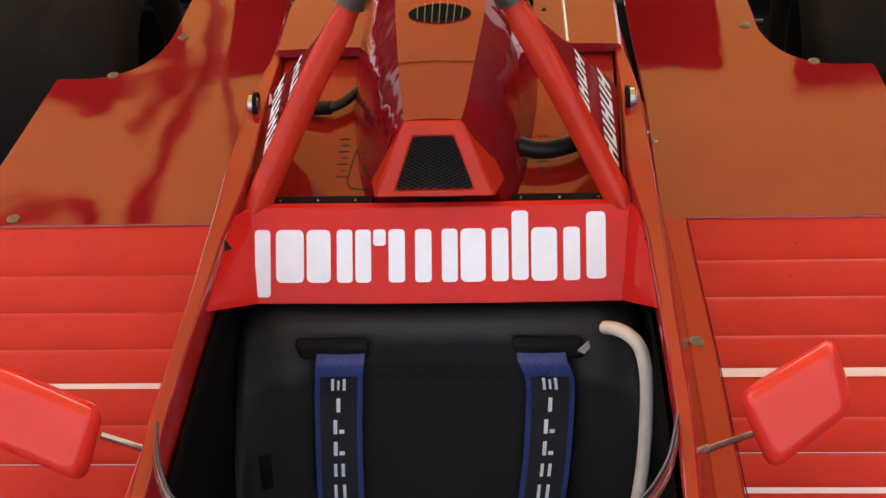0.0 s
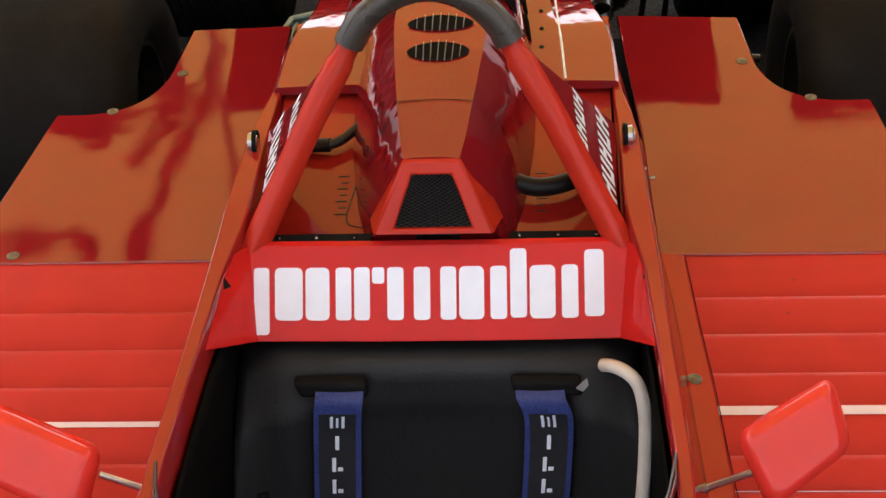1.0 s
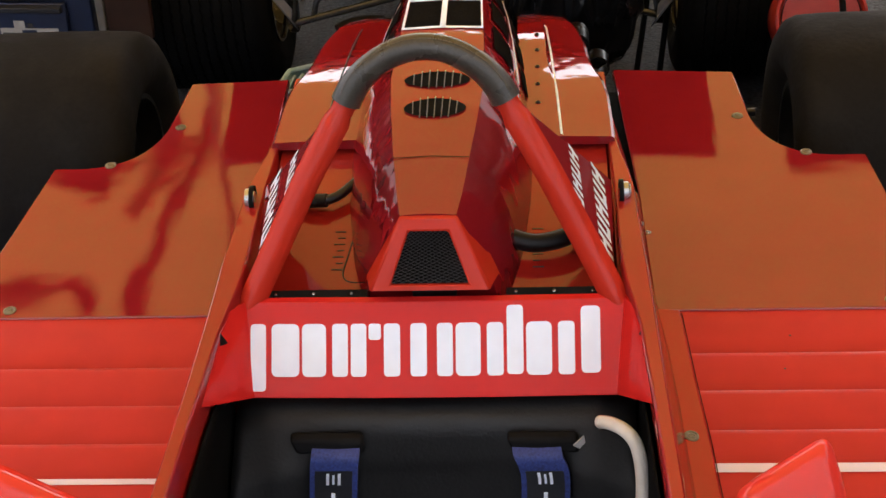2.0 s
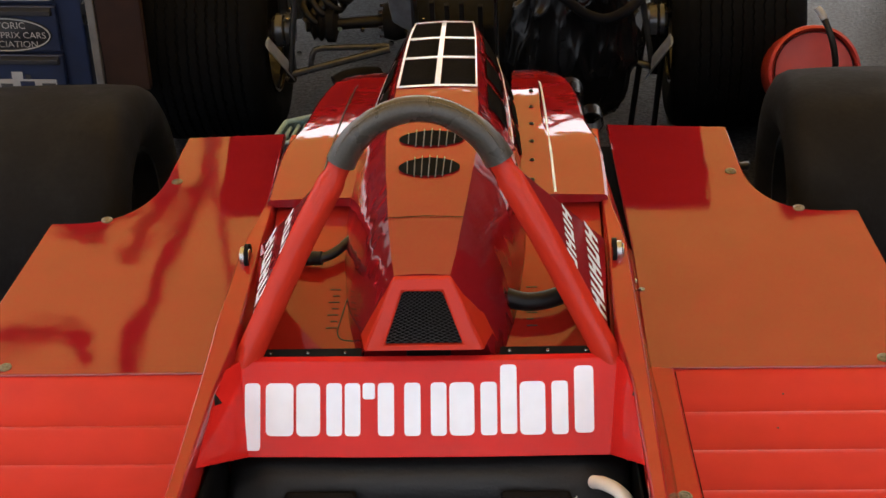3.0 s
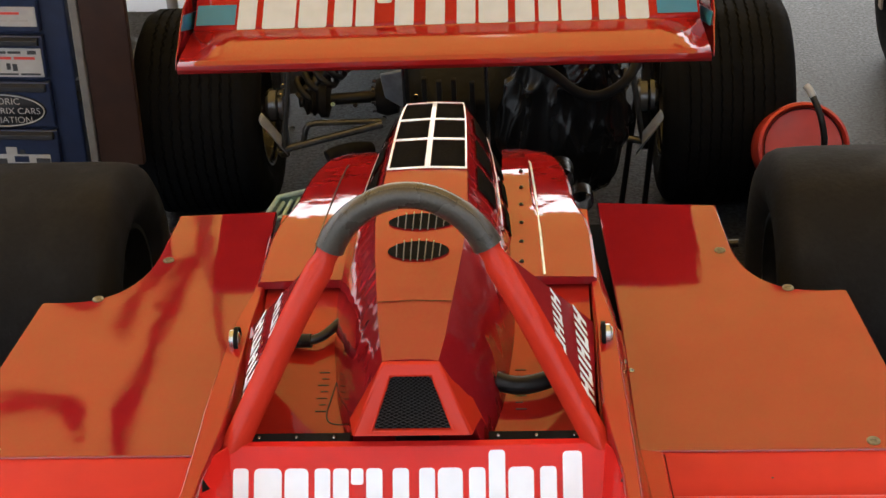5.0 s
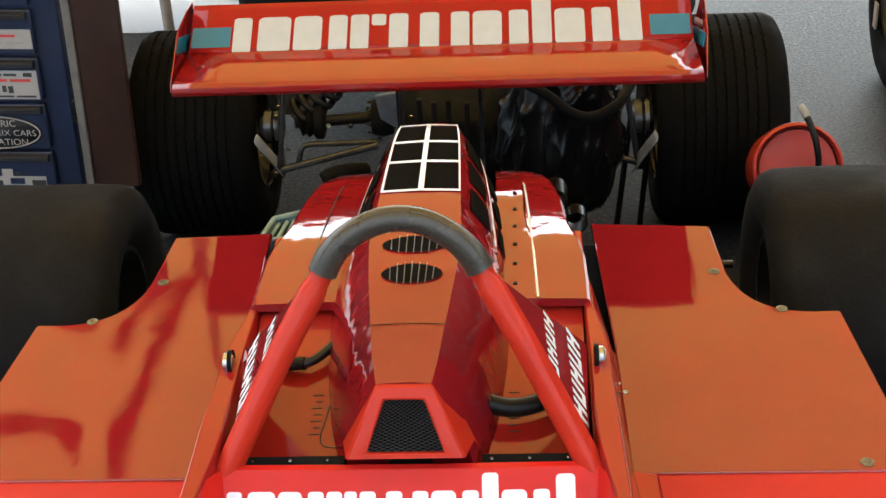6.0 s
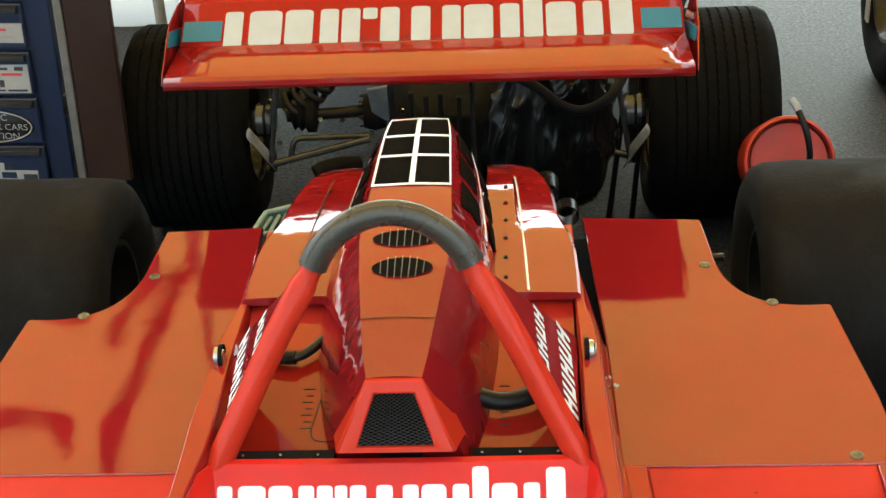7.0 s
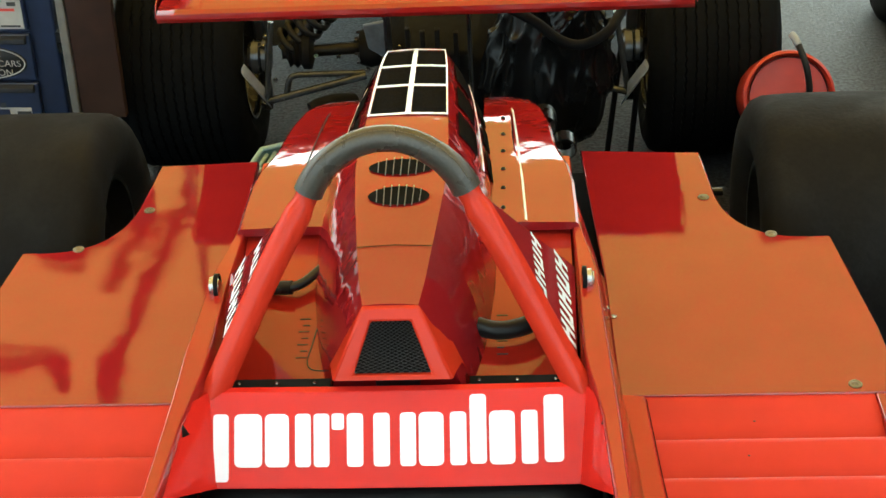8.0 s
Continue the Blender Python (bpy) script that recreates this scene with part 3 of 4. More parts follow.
# rear deck shoulders
SHOULDER = [(2.170, .303, 0), (2.228, .303, 0), (2.232, .303, 0), (2.32, .301, .0008), (2.38, .294, .0016), (2.42, .284, .0045), (2.46, .276, .0092), (2.50, .271, .0140), (2.54, .269, .0189),
            (2.58, .266, .0240), (2.62, .261, .0293), (2.66, .255, .0350), (2.70, .245, .039), (2.74, .230, .047), (2.775, .210, .058), (2.80, .192, .074), (2.805, .188, .11)]
for s in (-1, 1):
    rings = []
    for y, xo, drop in SHOULDER:
        zb, z, f = .737 if y < 2.23 else .600, .755 - drop, (xo - .128) / (.303 - .128)
        lift = drop * (.85 if s > 0 else 0) * max(0, min(1, (2.74 - y) / .16))
        rings.append(flip([(.128, y, zb), (.128 + .004 * f, y, z - .001 + lift), (.128 + .04 * f, y, z + lift), (.128 + .072 * f, y, z + lift), (.128 + .077 * f, y, z), (.128 + .127 * f, y, z - .0015),
                           (xo - .006, y, z - .003), (xo - .001, y, z - .0065), (xo, y, z - .014), (xo - .012 * f, y, zb)], s))
    deck = part("deck_shoulder", loft(rings), DECKRED, car, "glossy red rear deck cover", smooth=30)
    seam = [(s * x, y, z) for x, y, z in ((.213, 2.174, .7555), (.208, 2.32, .7546), (.203, 2.42, .7505), (.200, 2.50, .7430), (.196, 2.58, .7340), (.192, 2.66, .7215), (.187, 2.70, .712))]
    if s > 0:
        part("seam_strip", loft([[(x - .005, y, z + .0002), (x - .004, y, z + .0012), (x - .0015, y, z + .0012), (x - .0005, y, z)] for x, y, z in seam], closed=False), STRIPE, deck, "pale metal seam strip", smooth=50)
    else:
        part("seam", tube(seam, .0016, 6), INK, deck, "dark panel seam")
    for y, z in () if s < 0 else ((2.22, .7552), (2.29, .7548), (2.36, .7535), (2.43, .7495), (2.50, .743), (2.57, .735)):
        bolt("rivet", (s * .170, y, z + .85 * (.755 - z)), .0045, deck, DARKSTEEL)
    # black block low in the slot stands in for its shade
    part("slot_wall", prism([(s * .365, 2.30, .42), (s * .385, 2.82, .42), (s * .280, 2.82, .42), (s * .300, 2.30, .42)], (0, 0, .06)), VOID, car, "black block for the shade in the slot beside the deck")
bolt("screw", (.366, 2.165, .5503), .0055, car, STEEL, (0, 0, 1))
bolt("screw", (.354, 2.165, .570), .0045, car, STEEL, (.98, 0, .2))
part("exhaust_tip", lathe([(-.03, .028), (.03, .028), (.03, .025), (-.03, .025), (-.03, .028)], (.255, 2.80, .622), "y", 28), DARKSTEEL, car, "steel exhaust tip", smooth=40)
part("exhaust_tip", lathe([(-.02, .026), (.02, .026), (.02, .023), (-.02, .023), (-.02, .026)], (.298, 2.745, .592), "y", 28), DARKSTEEL, car, "steel pipe end", smooth=40)

# side pods
for s in (-1, 1):
    outline = [(.362, 1.934), (.790, 1.934), (.838, 1.934), (.832, 2.12), (.806, 2.424)]
    curve = [(.800, 2.428), (.740, 2.428), (.690, 2.440), (.648, 2.470), (.618, 2.520), (.603, 2.580), (.598, 2.650), (.590, 2.775)]
    outline += [(p.x, p.y) for p in spline([(x, y, 0) for x, y in curve], 4)]
    outline += [(.333, 2.797), (.342, 2.61), (.357, 2.31)] if s > 0 else [(.374, 2.785), (.368, 2.50), (.362, 2.30)]
    pod = part("side_pod_panel", prism([(s * x, y, .535) for x, y in outline], (0, 0, .015)), RED, car, "glossy red flat side pod panel", bevel=.003, smooth=30)
    for x, y in ((.577, 2.583), (.692, 2.436), (.758, 1.955)):
        bolt("fastener", (s * x, y, .550), .0115, pod, label="dull quarter-turn fastener")
    part("outer_wall", prism([(s * .838, .8, .09), (s * .838, 1.934, .09), (s * .806, 2.424, .09), (s * .800, 2.424, .09), (s * .832, 1.934, .09), (s * .832, .8, .09)], (0, 0, .444)), RED, car, "red pod side", smooth=0)
    part("rear_wall", prism([(s * .80, 2.415, .09), (s * .69, 2.43, .09), (s * .61, 2.52, .09), (s * .59, 2.76, .09), (s * .58, 2.76, .09), (s * .60, 2.51, .09), (s * .685, 2.42, .09), (s * .80, 2.405, .09)], (0, 0, .444)), BLACK, car)
    part("louvre_frame", prism([(s * .786, .8, .5), (s * .786, 1.932, .5), (s * .838, 1.932, .5), (s * .838, .8, .5)], (0, 0, .05)), RED, car, "red outer frame of the louvres", bevel=.003)
    if s > 0:
        bolt("fastener", (.3915, 1.613, .5565), .0115, car, normal=(.11, 0, .99), label="dull quarter-turn fastener")
    edges = (1.942, 1.825, 1.732, 1.640, 1.561, 1.464, 1.392, 1.324, 1.235, 1.145, 1.055, .965) if s > 0 else (1.942, 1.802, 1.707, 1.618, 1.535, 1.452, 1.371, 1.290, 1.205, 1.12, 1.03, .94)
    for k, (yb, yn) in enumerate(zip(edges, edges[1:])):
        xi = (.400 if s > 0 else .387) + .0135 * k / 3
        blade = part("louvre_blade", loft([flip([(xi, y, z), (xi, y, z - .004), (.786, y, z - .004), (.786, y, z)], s) for y, z in ((yb, .5440), (yb - .004, .5462), (yb - .012, .5460), (yb * .4 + yn * .6, .5385), (yn - .004, .524), (yn - .010, .518))]),
                     SATIN, car, "red slanted louvre blade", smooth=50)
        # pale strips painted on for the brightness that shows through wider gaps
        if k in ((4, 6, 7) if s > 0 else (4, 6)):
            xa = (.418 if s > 0 else .406) + .004 * (k - 4)
            part("white_line", loft([flip([(xa, y, z), (.784, y, z)], s) for y, z in ((yb + (.003 if k != 6 else 0), .5472), (yb - (.004 if k != 6 else .001), .5482), (yb - (.008 if k == 7 else .0015 if k == 6 else .016 if s > 0 else .009), .5472))], closed=False), LINE, blade, "pale strip for the white showing through the louvre gap")
    if s > 0:
        for x, y, z in ((.578, 1.873, .5402), (.557, 1.787, .5408)):
            part("stone_chip", lathe([(0, 0), (0, .0022), (.0006, .0018), (.0006, 0)], (x, y, z + .0008), "z", 10), INK, car)
    part("pod_floor", box(s * .40, s * .79, .85, 1.93, .38, .40), BLACK, car)

# seat
def seat_fn(u, v):
    x = -.312 + .624 * u
    e = abs(2 * u - 1)
    if v < .25:
        k = v / .25
        y, z = 1.735 - .075 * k, .556 + .012 * math.sin(math.pi * k) - .004 * k
    else:
        k = (v - .25) / .75
        y, z = 1.660 - .035 * min(1, k * 6) - .10 * k, .552 - .40 * k
    hollow = .030 * max(0, 1 - (e / .72) ** 4) * min(1, max(0, (v - .27) * 9))
    wing = -.10 * max(0, (e - .78) / .22) ** 2 * max(0, v - .2)
    return (x * (1 + .17 * max(0, v - .25)), y + hollow + wing, z - .022 * max(0, e - .8) / .2)


seat = part("seat", sheet(seat_fn, 40, 40), FOAM, car, "black padded moulded seat", solid=.008, smooth=60)
part("seat_slot", tube([(-.285, 1.575, .36), (-.285, 1.56, .30)], .012, 10), BLACK, seat, "dark hole in the seat")
for s, x0, x1 in ((-1, -.222, -.108), (1, .112, .222)):
    part("belt_slot", prism([(x0, 1.619, .546), (x1, 1.619, .546), (x1 + .004, 1.613, .522), (x0 + .01, 1.613, .522)], (0, .02, .004)), BLACK, seat, "dark belt slot", bevel=.006)

# upright bars and dashes that stand for the belt lettering: across, width, height, up
LETTERS = (((-.009, .0045, .022, 0), (0, .0035, .018, -.001), (.009, .0045, .022, 0)), ((0, .006, .024, 0),), ((-.005, .006, .024, 0), (.005, .008, .006, -.008)), ((-.005, .006, .024, 0), (.005, .008, .006, -.008)), ((-.006, .005, .022, 0), (.006, .005, .022, 0)), ((-.007, .005, .024, 0), (.007, .005, .024, 0)), ((0, .014, .006, .008), (0, .010, .005, 0), (0, .014, .006, -.008)))
BELTS = {-1: [(-.149, 1.626, .536), (-.150, 1.605, .526), (-.153, 1.599, .505), (-.157, 1.594, .46), (-.163, 1.570, .36), (-.166, 1.545, .26), (-.168, 1.525, .18)],
         1: [(.158, 1.626, .536), (.161, 1.605, .526), (.170, 1.599, .503), (.172, 1.594, .46), (.166, 1.570, .36), (.155, 1.545, .26), (.15, 1.525, .18)]}
for s in (-1, 1):
    line = spline(BELTS[s], 6)
    belt = part("harness_belt", loft([[p + Vector((-.0375, .003 * math.sin(i), 0)), p + Vector((-.037, -.003, .001)), p + Vector((0, -.0015, 0)), p + Vector((.037, -.003, .001)), p + Vector((.0375, .003, 0)), p + Vector((0, .004, 0))]
                                      for i, p in enumerate(line)]), BLUE, car, "blue webbing harness belt with a dark patch", smooth=50)
    low = [p for p in line if p.z < .508]
    part("patch", loft([[p + Vector((-.029, -.0048, .001)), p + Vector((.029, -.0048, .001)), p + Vector((.029, -.003, 0)), p + Vector((-.029, -.003, 0))] for p in low]), NAVY, belt, "dark lettering patch")
    for k in range(8):
        z = .490 - .0385 * k
        for a, w, h, dz in LETTERS[k % 7]:
            quad = []
            for zz in (z + dz + h / 2, z + dz, z + dz - h / 2):
                i = next(j for j in range(len(line) - 1) if line[j + 1].z <= zz)
                q = line[i].lerp(line[i + 1], (line[i].z - zz) / (line[i].z - line[i + 1].z)) + Vector((a, -.0058, .001))
                quad.append([q + Vector((-w / 2, 0, 0)), q + Vector((w / 2, 0, 0)), q + Vector((w / 2, .0012, 0)), q + Vector((-w / 2, .0012, 0))])
            part("lettering_bar", loft(quad), WHITE, belt)

part("drink_hose", tube(spline([(.256, 1.635, .567), (.270, 1.615, .582), (.290, 1.592, .588), (.306, 1.575, .575), (.315, 1.560, .53), (.316, 1.545, .46), (.312, 1.525, .38), (.302, 1.505, .30), (.290, 1.485, .22)], 8), .0105, 14), IVORY, car, "ivory plastic hose beside the seat", smooth=60)
part("white_tag", prism([(.214, 1.606, .548), (.230, 1.604, .569), (.232, 1.604, .556), (.224, 1.605, .543)], (0, -.003, 0)), PAPER, seat, "small white tag")

# mirrors and the ends of the clear screen
SCREEN = {1: [(.333, 1.320, .701), (.331, 1.301, .707), (.322, 1.252, .721), (.310, 1.195, .741), (.291, 1.140, .760), (.275, 1.104, .774), (.247, 1.056, .791)],
          -1: [(.344, 1.320, .700), (.342, 1.301, .706), (.327, 1.239, .721), (.310, 1.187, .736), (.291, 1.143, .750), (.277, 1.116, .760), (.242, 1.066, .779)]}
for s in (-1, 1):
    C = [(0.404, 0.734), (0.529, 0.792), (0.554, 0.721), (0.446, 0.658)] if s > 0 else [(0.421, 0.708), (0.573, 0.757), (0.595, 0.681), (0.445, 0.633)]
    cx, cz = sum(p[0] for p in C) / 4, sum(p[1] for p in C) / 4

    def rim(scale, y, corner):
        pts = []
        for i in range(4):
            p0, p1, p2 = [Vector((cx + (C[(i + q) % 4][0] - cx) * scale, cz + (C[(i + q) % 4][1] - cz) * scale)) for q in (-1, 0, 1)]
            a, b = p1 + (p0 - p1).normalized() * corner * min(1, scale), p1 + (p2 - p1).normalized() * corner * min(1, scale)
            for k in range(5):
                t = k / 4
                q = a * (1 - t) ** 2 + p1 * 2 * t * (1 - t) + b * t * t
                pts.append((s * q.x + s * .12 * y, 1.300 + .78 * y + .85 * (q.y - cz), q.y - .60 * y))
        return pts
    mirror = part("mirror", loft([rim(.40, 0, .020), rim(.66, .0006, .020), rim(.76, .0025, .021), rim(.85, .0065, .021), rim(.93, .0125, .021), rim(.98, .022, .021), rim(1.0, .034, .020), rim(.98, .050, .019), rim(.90, .062, .018)]), SHELL, car, "red teardrop mirror housing", smooth=50)
    arm = [(s * .438, 1.335, .642), (s * .378, 1.342, .604), (s * .342, 1.350, .602)]
    part("mirror_arm", tube(arm, .005, 10), STEEL, mirror, "bright steel mirror arm", smooth=60)
    part("arm_nut", tube([(s * .382, 1.341, .607), (s * .372, 1.343, .603)], .0068, 6), STEEL, mirror)
    edge = spline([(s * x, y, z) for x, y, z in SCREEN[s]], 5)
    glass = bpy.data.materials.get("clear_screen") or mat("clear_screen", (.7, .68, .66), .04)
    glass.node_tree.nodes["Principled BSDF"].inputs["Transmission Weight"].default_value = 1.0
    screen = part("windscreen", loft([edge, [p + Vector((s * .004, -.012, -.012)) for p in edge]], closed=False), glass, car, "clear plastic windscreen edge", solid=.002)
    part("screen_edge", tube(edge, .0022, 6), DARKSTEEL, screen, "pale cut edge")

# rear wing
WING = [(2.925, .826), (2.917, .837), (2.918, .846), (2.926, .8515), (2.940, .8535), (2.985, .8560), (3.080, .8560), (3.090, .8570), (3.145, .8925), (3.202, .931)]


def wing_pt(x, k, up=0.0):
    i = min(int(k), len(WING) - 2)
    a, b = WING[i], WING[i + 1]
    y, z = a[0] + (b[0] - a[0]) * (k - i), a[1] + (b[1] - a[1]) * (k - i)
    return Vector((x * (1 - .018 * k / 9), y - up * .55, z + up * .83))


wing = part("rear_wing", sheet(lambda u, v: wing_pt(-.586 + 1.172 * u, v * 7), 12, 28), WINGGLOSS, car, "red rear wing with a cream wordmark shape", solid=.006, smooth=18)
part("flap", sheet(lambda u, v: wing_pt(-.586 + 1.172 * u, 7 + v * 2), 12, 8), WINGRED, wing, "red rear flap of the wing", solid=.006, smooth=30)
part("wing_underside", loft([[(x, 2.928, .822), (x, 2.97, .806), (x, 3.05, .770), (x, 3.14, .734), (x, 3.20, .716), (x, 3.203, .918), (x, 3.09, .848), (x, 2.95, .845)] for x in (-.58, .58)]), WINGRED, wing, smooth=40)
wordmark(lambda u, v: wing_pt(-.484 + u * .975 / 633, 8.88 - (v if v < 124 else 124) * 1.95 / 124, .0042), "wordmark_shape", CREAM, wing, "plain cream block of a wordmark")
# side outlines of the endplates and of the stripes on them
ENDPLATE = {-1: [(2.93, .832), (2.95, .856), (2.985, .872), (3.03, .898), (3.075, .922), (3.19, .928), (3.25, .925), (3.25, .80)],
            1: [(2.93, .832), (2.95, .856), (3.00, .868), (3.06, .887), (3.12, .895), (3.20, .910), (3.25, .905), (3.25, .80)]}
ENDSTRIPE = {-1: [(3.02, .887), (3.06, .909), (3.24, .853), (3.21, .82)], 1: [(3.03, .862), (3.06, .883), (3.24, .833), (3.22, .805)]}
for s in (-1, 1):
    part("teal_stripe", sheet(lambda u, v: wing_pt(s * (.49 + .092 * u), 7.2 + .85 * v, .0048), 2, 8), TEAL, wing, "teal stripe")
    part("endplate", prism([(s * .590 + .4 * max(0, z - .850) * (s > 0), y, z) for y, z in ENDPLATE[s]], (s * .003, 0, 0)), RED, wing, "red wing endplate", bevel=.0015, smooth=0)
    part("teal_stripe", prism([(s * .5895 + .4 * max(0, z - .850) * (s > 0), y, z) for y, z in ENDSTRIPE[s]], (s * -.0012, 0, 0)), TEAL, wing, "teal stripe")
    bolt("wing_bolt", (s * .530, 3.012, .8560), .006, wing, STEEL)
    part("wing_post", prism([(s * .09, 2.98, .40), (s * .09, 3.12, .40), (s * .09, 3.09, .83), (s * .09, 2.99, .83)], (s * .006, 0, 0)), DARKSTEEL, car, "dark wing support plate")
    part("rear_arm", tube([(s * .15, 2.86, .30), (s * .66, 2.84, .28)], .012, 10), DARKSTEEL, car, "dark suspension arm")
    part("rear_arm", tube([(s * .15, 2.92, .36), (s * .66, 2.86, .40)], .010, 10), DARKSTEEL, car, "dark suspension arm")


def wheel(name, parent, x, y, r, half, rubber, s, grooves=0, label="", rim_r=.165):
    """A wheel under a car: tyre and rim, its axle across the car."""
    segs = 132 if grooves else 72
    shoulder = [(-half * .86, rim_r), (-half * .97, rim_r + .03), (-half, r * .72), (-half * .975, r * .87), (-half * .90, r * .955), (-half * .80, r * .987)]
    prof = list(shoulder)
    if grooves:
        step = 1.56 * half / grooves
        for k in range(grooves):
            u = -half * .78 + step * k
            prof += [(u + .002, r * .996), (u + step - .0055, r * .996), (u + step - .005, r * .979), (u + step - .001, r * .978)]
        prof.pop(), prof.pop()
    else:
        prof += [(-half * .5, r * .998), (0, r), (half * .5, r * .998)]
    prof += [(-u, q) for u, q in shoulder[::-1]]
    hub = new(name)
    hub.parent = parent
    OFFSET[hub] = OFFSET[parent]
    tagged(hub, label)
    bm = lathe(prof, (x, y, r), "x", segs)
    if grooves:
        for v in bm.verts:
            d = v.co - Vector((x, y, r))
            rad = math.hypot(d.y, d.z)
            if rad > r * .96 and abs(d.x) < half * .76:
                v.co.x += .0022 * (1 if round(math.atan2(d.z, d.y) / (2 * math.pi) * segs) % 2 else -1)
    part("tyre", bm, rubber, hub, smooth=35)
    part("rim", lathe([(-half * .86, rim_r), (-half * .86, rim_r - .012), (-half * .6, rim_r - .03), (-half * .5, .06), (-half * .45, .03), (half * .45, .03), (half * .5, .06), (half * .6, rim_r - .03), (half * .86, rim_r - .012), (half * .86, rim_r)], (x, y, r), "x", 48),
         DARKSTEEL, hub, "dull dark alloy rim", smooth=35)
    return hub


for s in (-1, 1):
    wheel("rear_wheel", car, s * .925, 2.832, .311, .215, RUBBER, s, label="wide worn slick rear wheel")

# ---- the second car behind ----
car_b = thing("racing_car", (0, 4.2, 0), "stripped racing car on grooved wet tyres behind the red one", "racing car")
for s in (-1, 1):
    wheel("wet_wheel", car_b, s * .738, 3.845, .300, .180, WET, s, grooves=10, label="wide grooved wet-weather wheel")
part("gearbox", loft([[(a * w, y, z0 + (z1 - z0) * b) for a, b in ((-1, .2), (-.7, 0), (.7, 0), (1, .2), (1, .8), (.7, 1), (-.7, 1), (-1, .8))]
                      for y, w, z0, z1 in ((3.60, .10, .2, .42), (3.68, .15, .17, .46), (3.95, .17, .15, .47), (4.2, .22, .12, .50))]), OILY, car_b, "dark oily gearbox casing", bevel=.008)
part("engine_cover", loft([[(a * w, y, z0 + (z1 - z0) * b) for a, b in ((-1, 0), (1, 0), (1, .7), (.7, 1), (-.7, 1), (-1, .7))] for y, w, z0, z1 in ((4.22, .50, .26, .60), (4.40, .70, .28, .84), (4.7, .78, .30, 1.0), (5.6, .74, .30, .95), (6.2, .60, .30, .8))]), BLACK, car_b, "black cover over the car body", bevel=.02)
part("cover_pipe", tube(spline([(-.05, 4.16, .545), (.15, 4.15, .555), (.38, 4.16, .55), (.47, 4.18, .535)], 6), .010, 8), CREAM, car_b, "pale pipe")
for s in (-1, 1):
    upright = part("upright", loft([[(s * (.520 + a * .014), 3.74 + b * .02, z) for a, b in ((-1, -1), (1, -1), (1, 1), (-1, 1))] for z in (.20, .30, .42, .50)]), DARKSTEEL, car_b, "cast alloy upright", bevel=.006)
    part("bearing", lathe([(-.03, 0), (-.03, .040), (-.02, .048), (.0, .048), (.004, .040), (.008, .048), (.02, .048), (.03, .036), (.03, 0)], (s * .517, 3.69, .385), "x", 24), LINK, upright, smooth=30)
    part("rim_edge", lathe([(-.004, .160), (-.004, .168), (.004, .168), (.004, .160), (-.004, .160)], (s * .572, 3.845, .300), "x", 48), STEEL, car_b, "bright rim edge", smooth=40)
    part("vertical_link", tube([(s * .468, 3.64, .510), (s * .506, 3.64, .268)], .0085, 10), LINK, car_b, "steel link")
    part("driveshaft", tube([(s * .46, 3.72, .380), (s * .18, 3.80, .355)], .017, 12), HOSE, car_b, "dark driveshaft")
    part("boot", lathe([(-.05, .02), (-.04, .042), (-.03, .034), (-.02, .046), (-.01, .036), (0, .05), (.02, .05), (.03, .02)], (s * .40, 3.735, .375), "x", 20), BLACK, car_b, "ribbed rubber boot", smooth=30)
    part("joint", lathe([(-.03, 0), (-.03, .05), (.0, .058), (.03, .05), (.03, 0)], (s * .215, 3.79, .358), "x", 20), BLACK, car_b, smooth=30)
    for k in range(6):
        a = k * math.pi / 3
        part("joint_bolt", tube([(s * .235, 3.79 + .043 * math.cos(a), .358 + .043 * math.sin(a)), (s * .258, 3.79 + .043 * math.cos(a), .358 + .043 * math.sin(a))], .0042, 6), DARKSTEEL, car_b)
    part("lower_wishbone", tube([(s * .508, 3.64, .268), (s * .226, 3.70, .312)], .0105, 10), LINK, car_b, "grey steel wishbone")
    part("lower_wishbone", tube([(s * .452, 3.66, .276), (s * .440, 3.66, .322), (s * .432, 3.665, .332), (s * .415, 3.67, .334), (s * .231, 3.72, .312)], .0085, 10), LINK, car_b, "grey steel wishbone")
    part("upper_link", tube([(s * .50, 3.70, .49), (s * .20, 3.82, .52)], .009, 10), DARKSTEEL, car_b, "dark upper link")
    coil = [Vector((s * .445, 3.74, .395)).lerp(Vector((s * .29, 3.84, .52)), k / 70) + .043 * (math.cos(k * .62) * Vector((0, .9, .1)).normalized() + math.sin(k * .62) * Vector((s * .62, .08, .78)).normalized()) for k in range(71)]
    part("coil_spring", tube(coil, .0095, 8), HOSE, car_b, "dark coil spring", smooth=60)
    part("damper", tube([(s * .46, 3.73, .383), (s * .27, 3.85, .535)], .020, 12), DARKSTEEL, car_b, "damper body")
    part("brake_duct", sheet(lambda u, v: (s * (.548 - (.052 if s > 0 else .046) * u + .008 * math.sin(5 * v)), 3.60 + .04 * u - .012 * math.sin(3 * v), (.385 if s > 0 else .405) - .10 * u - .055 * v), 8, 6), PALEALU, car_b, "bent pale alloy brake duct", solid=.003, smooth=50)
part("heat_shield", prism([(-.565, 3.95, .45), (-.45, 3.95, .46), (-.445, 3.96, .30), (-.56, 3.96, .29)], (0, .004, 0)), ALU, car_b, "dull grey sheet metal shield", bevel=.001)
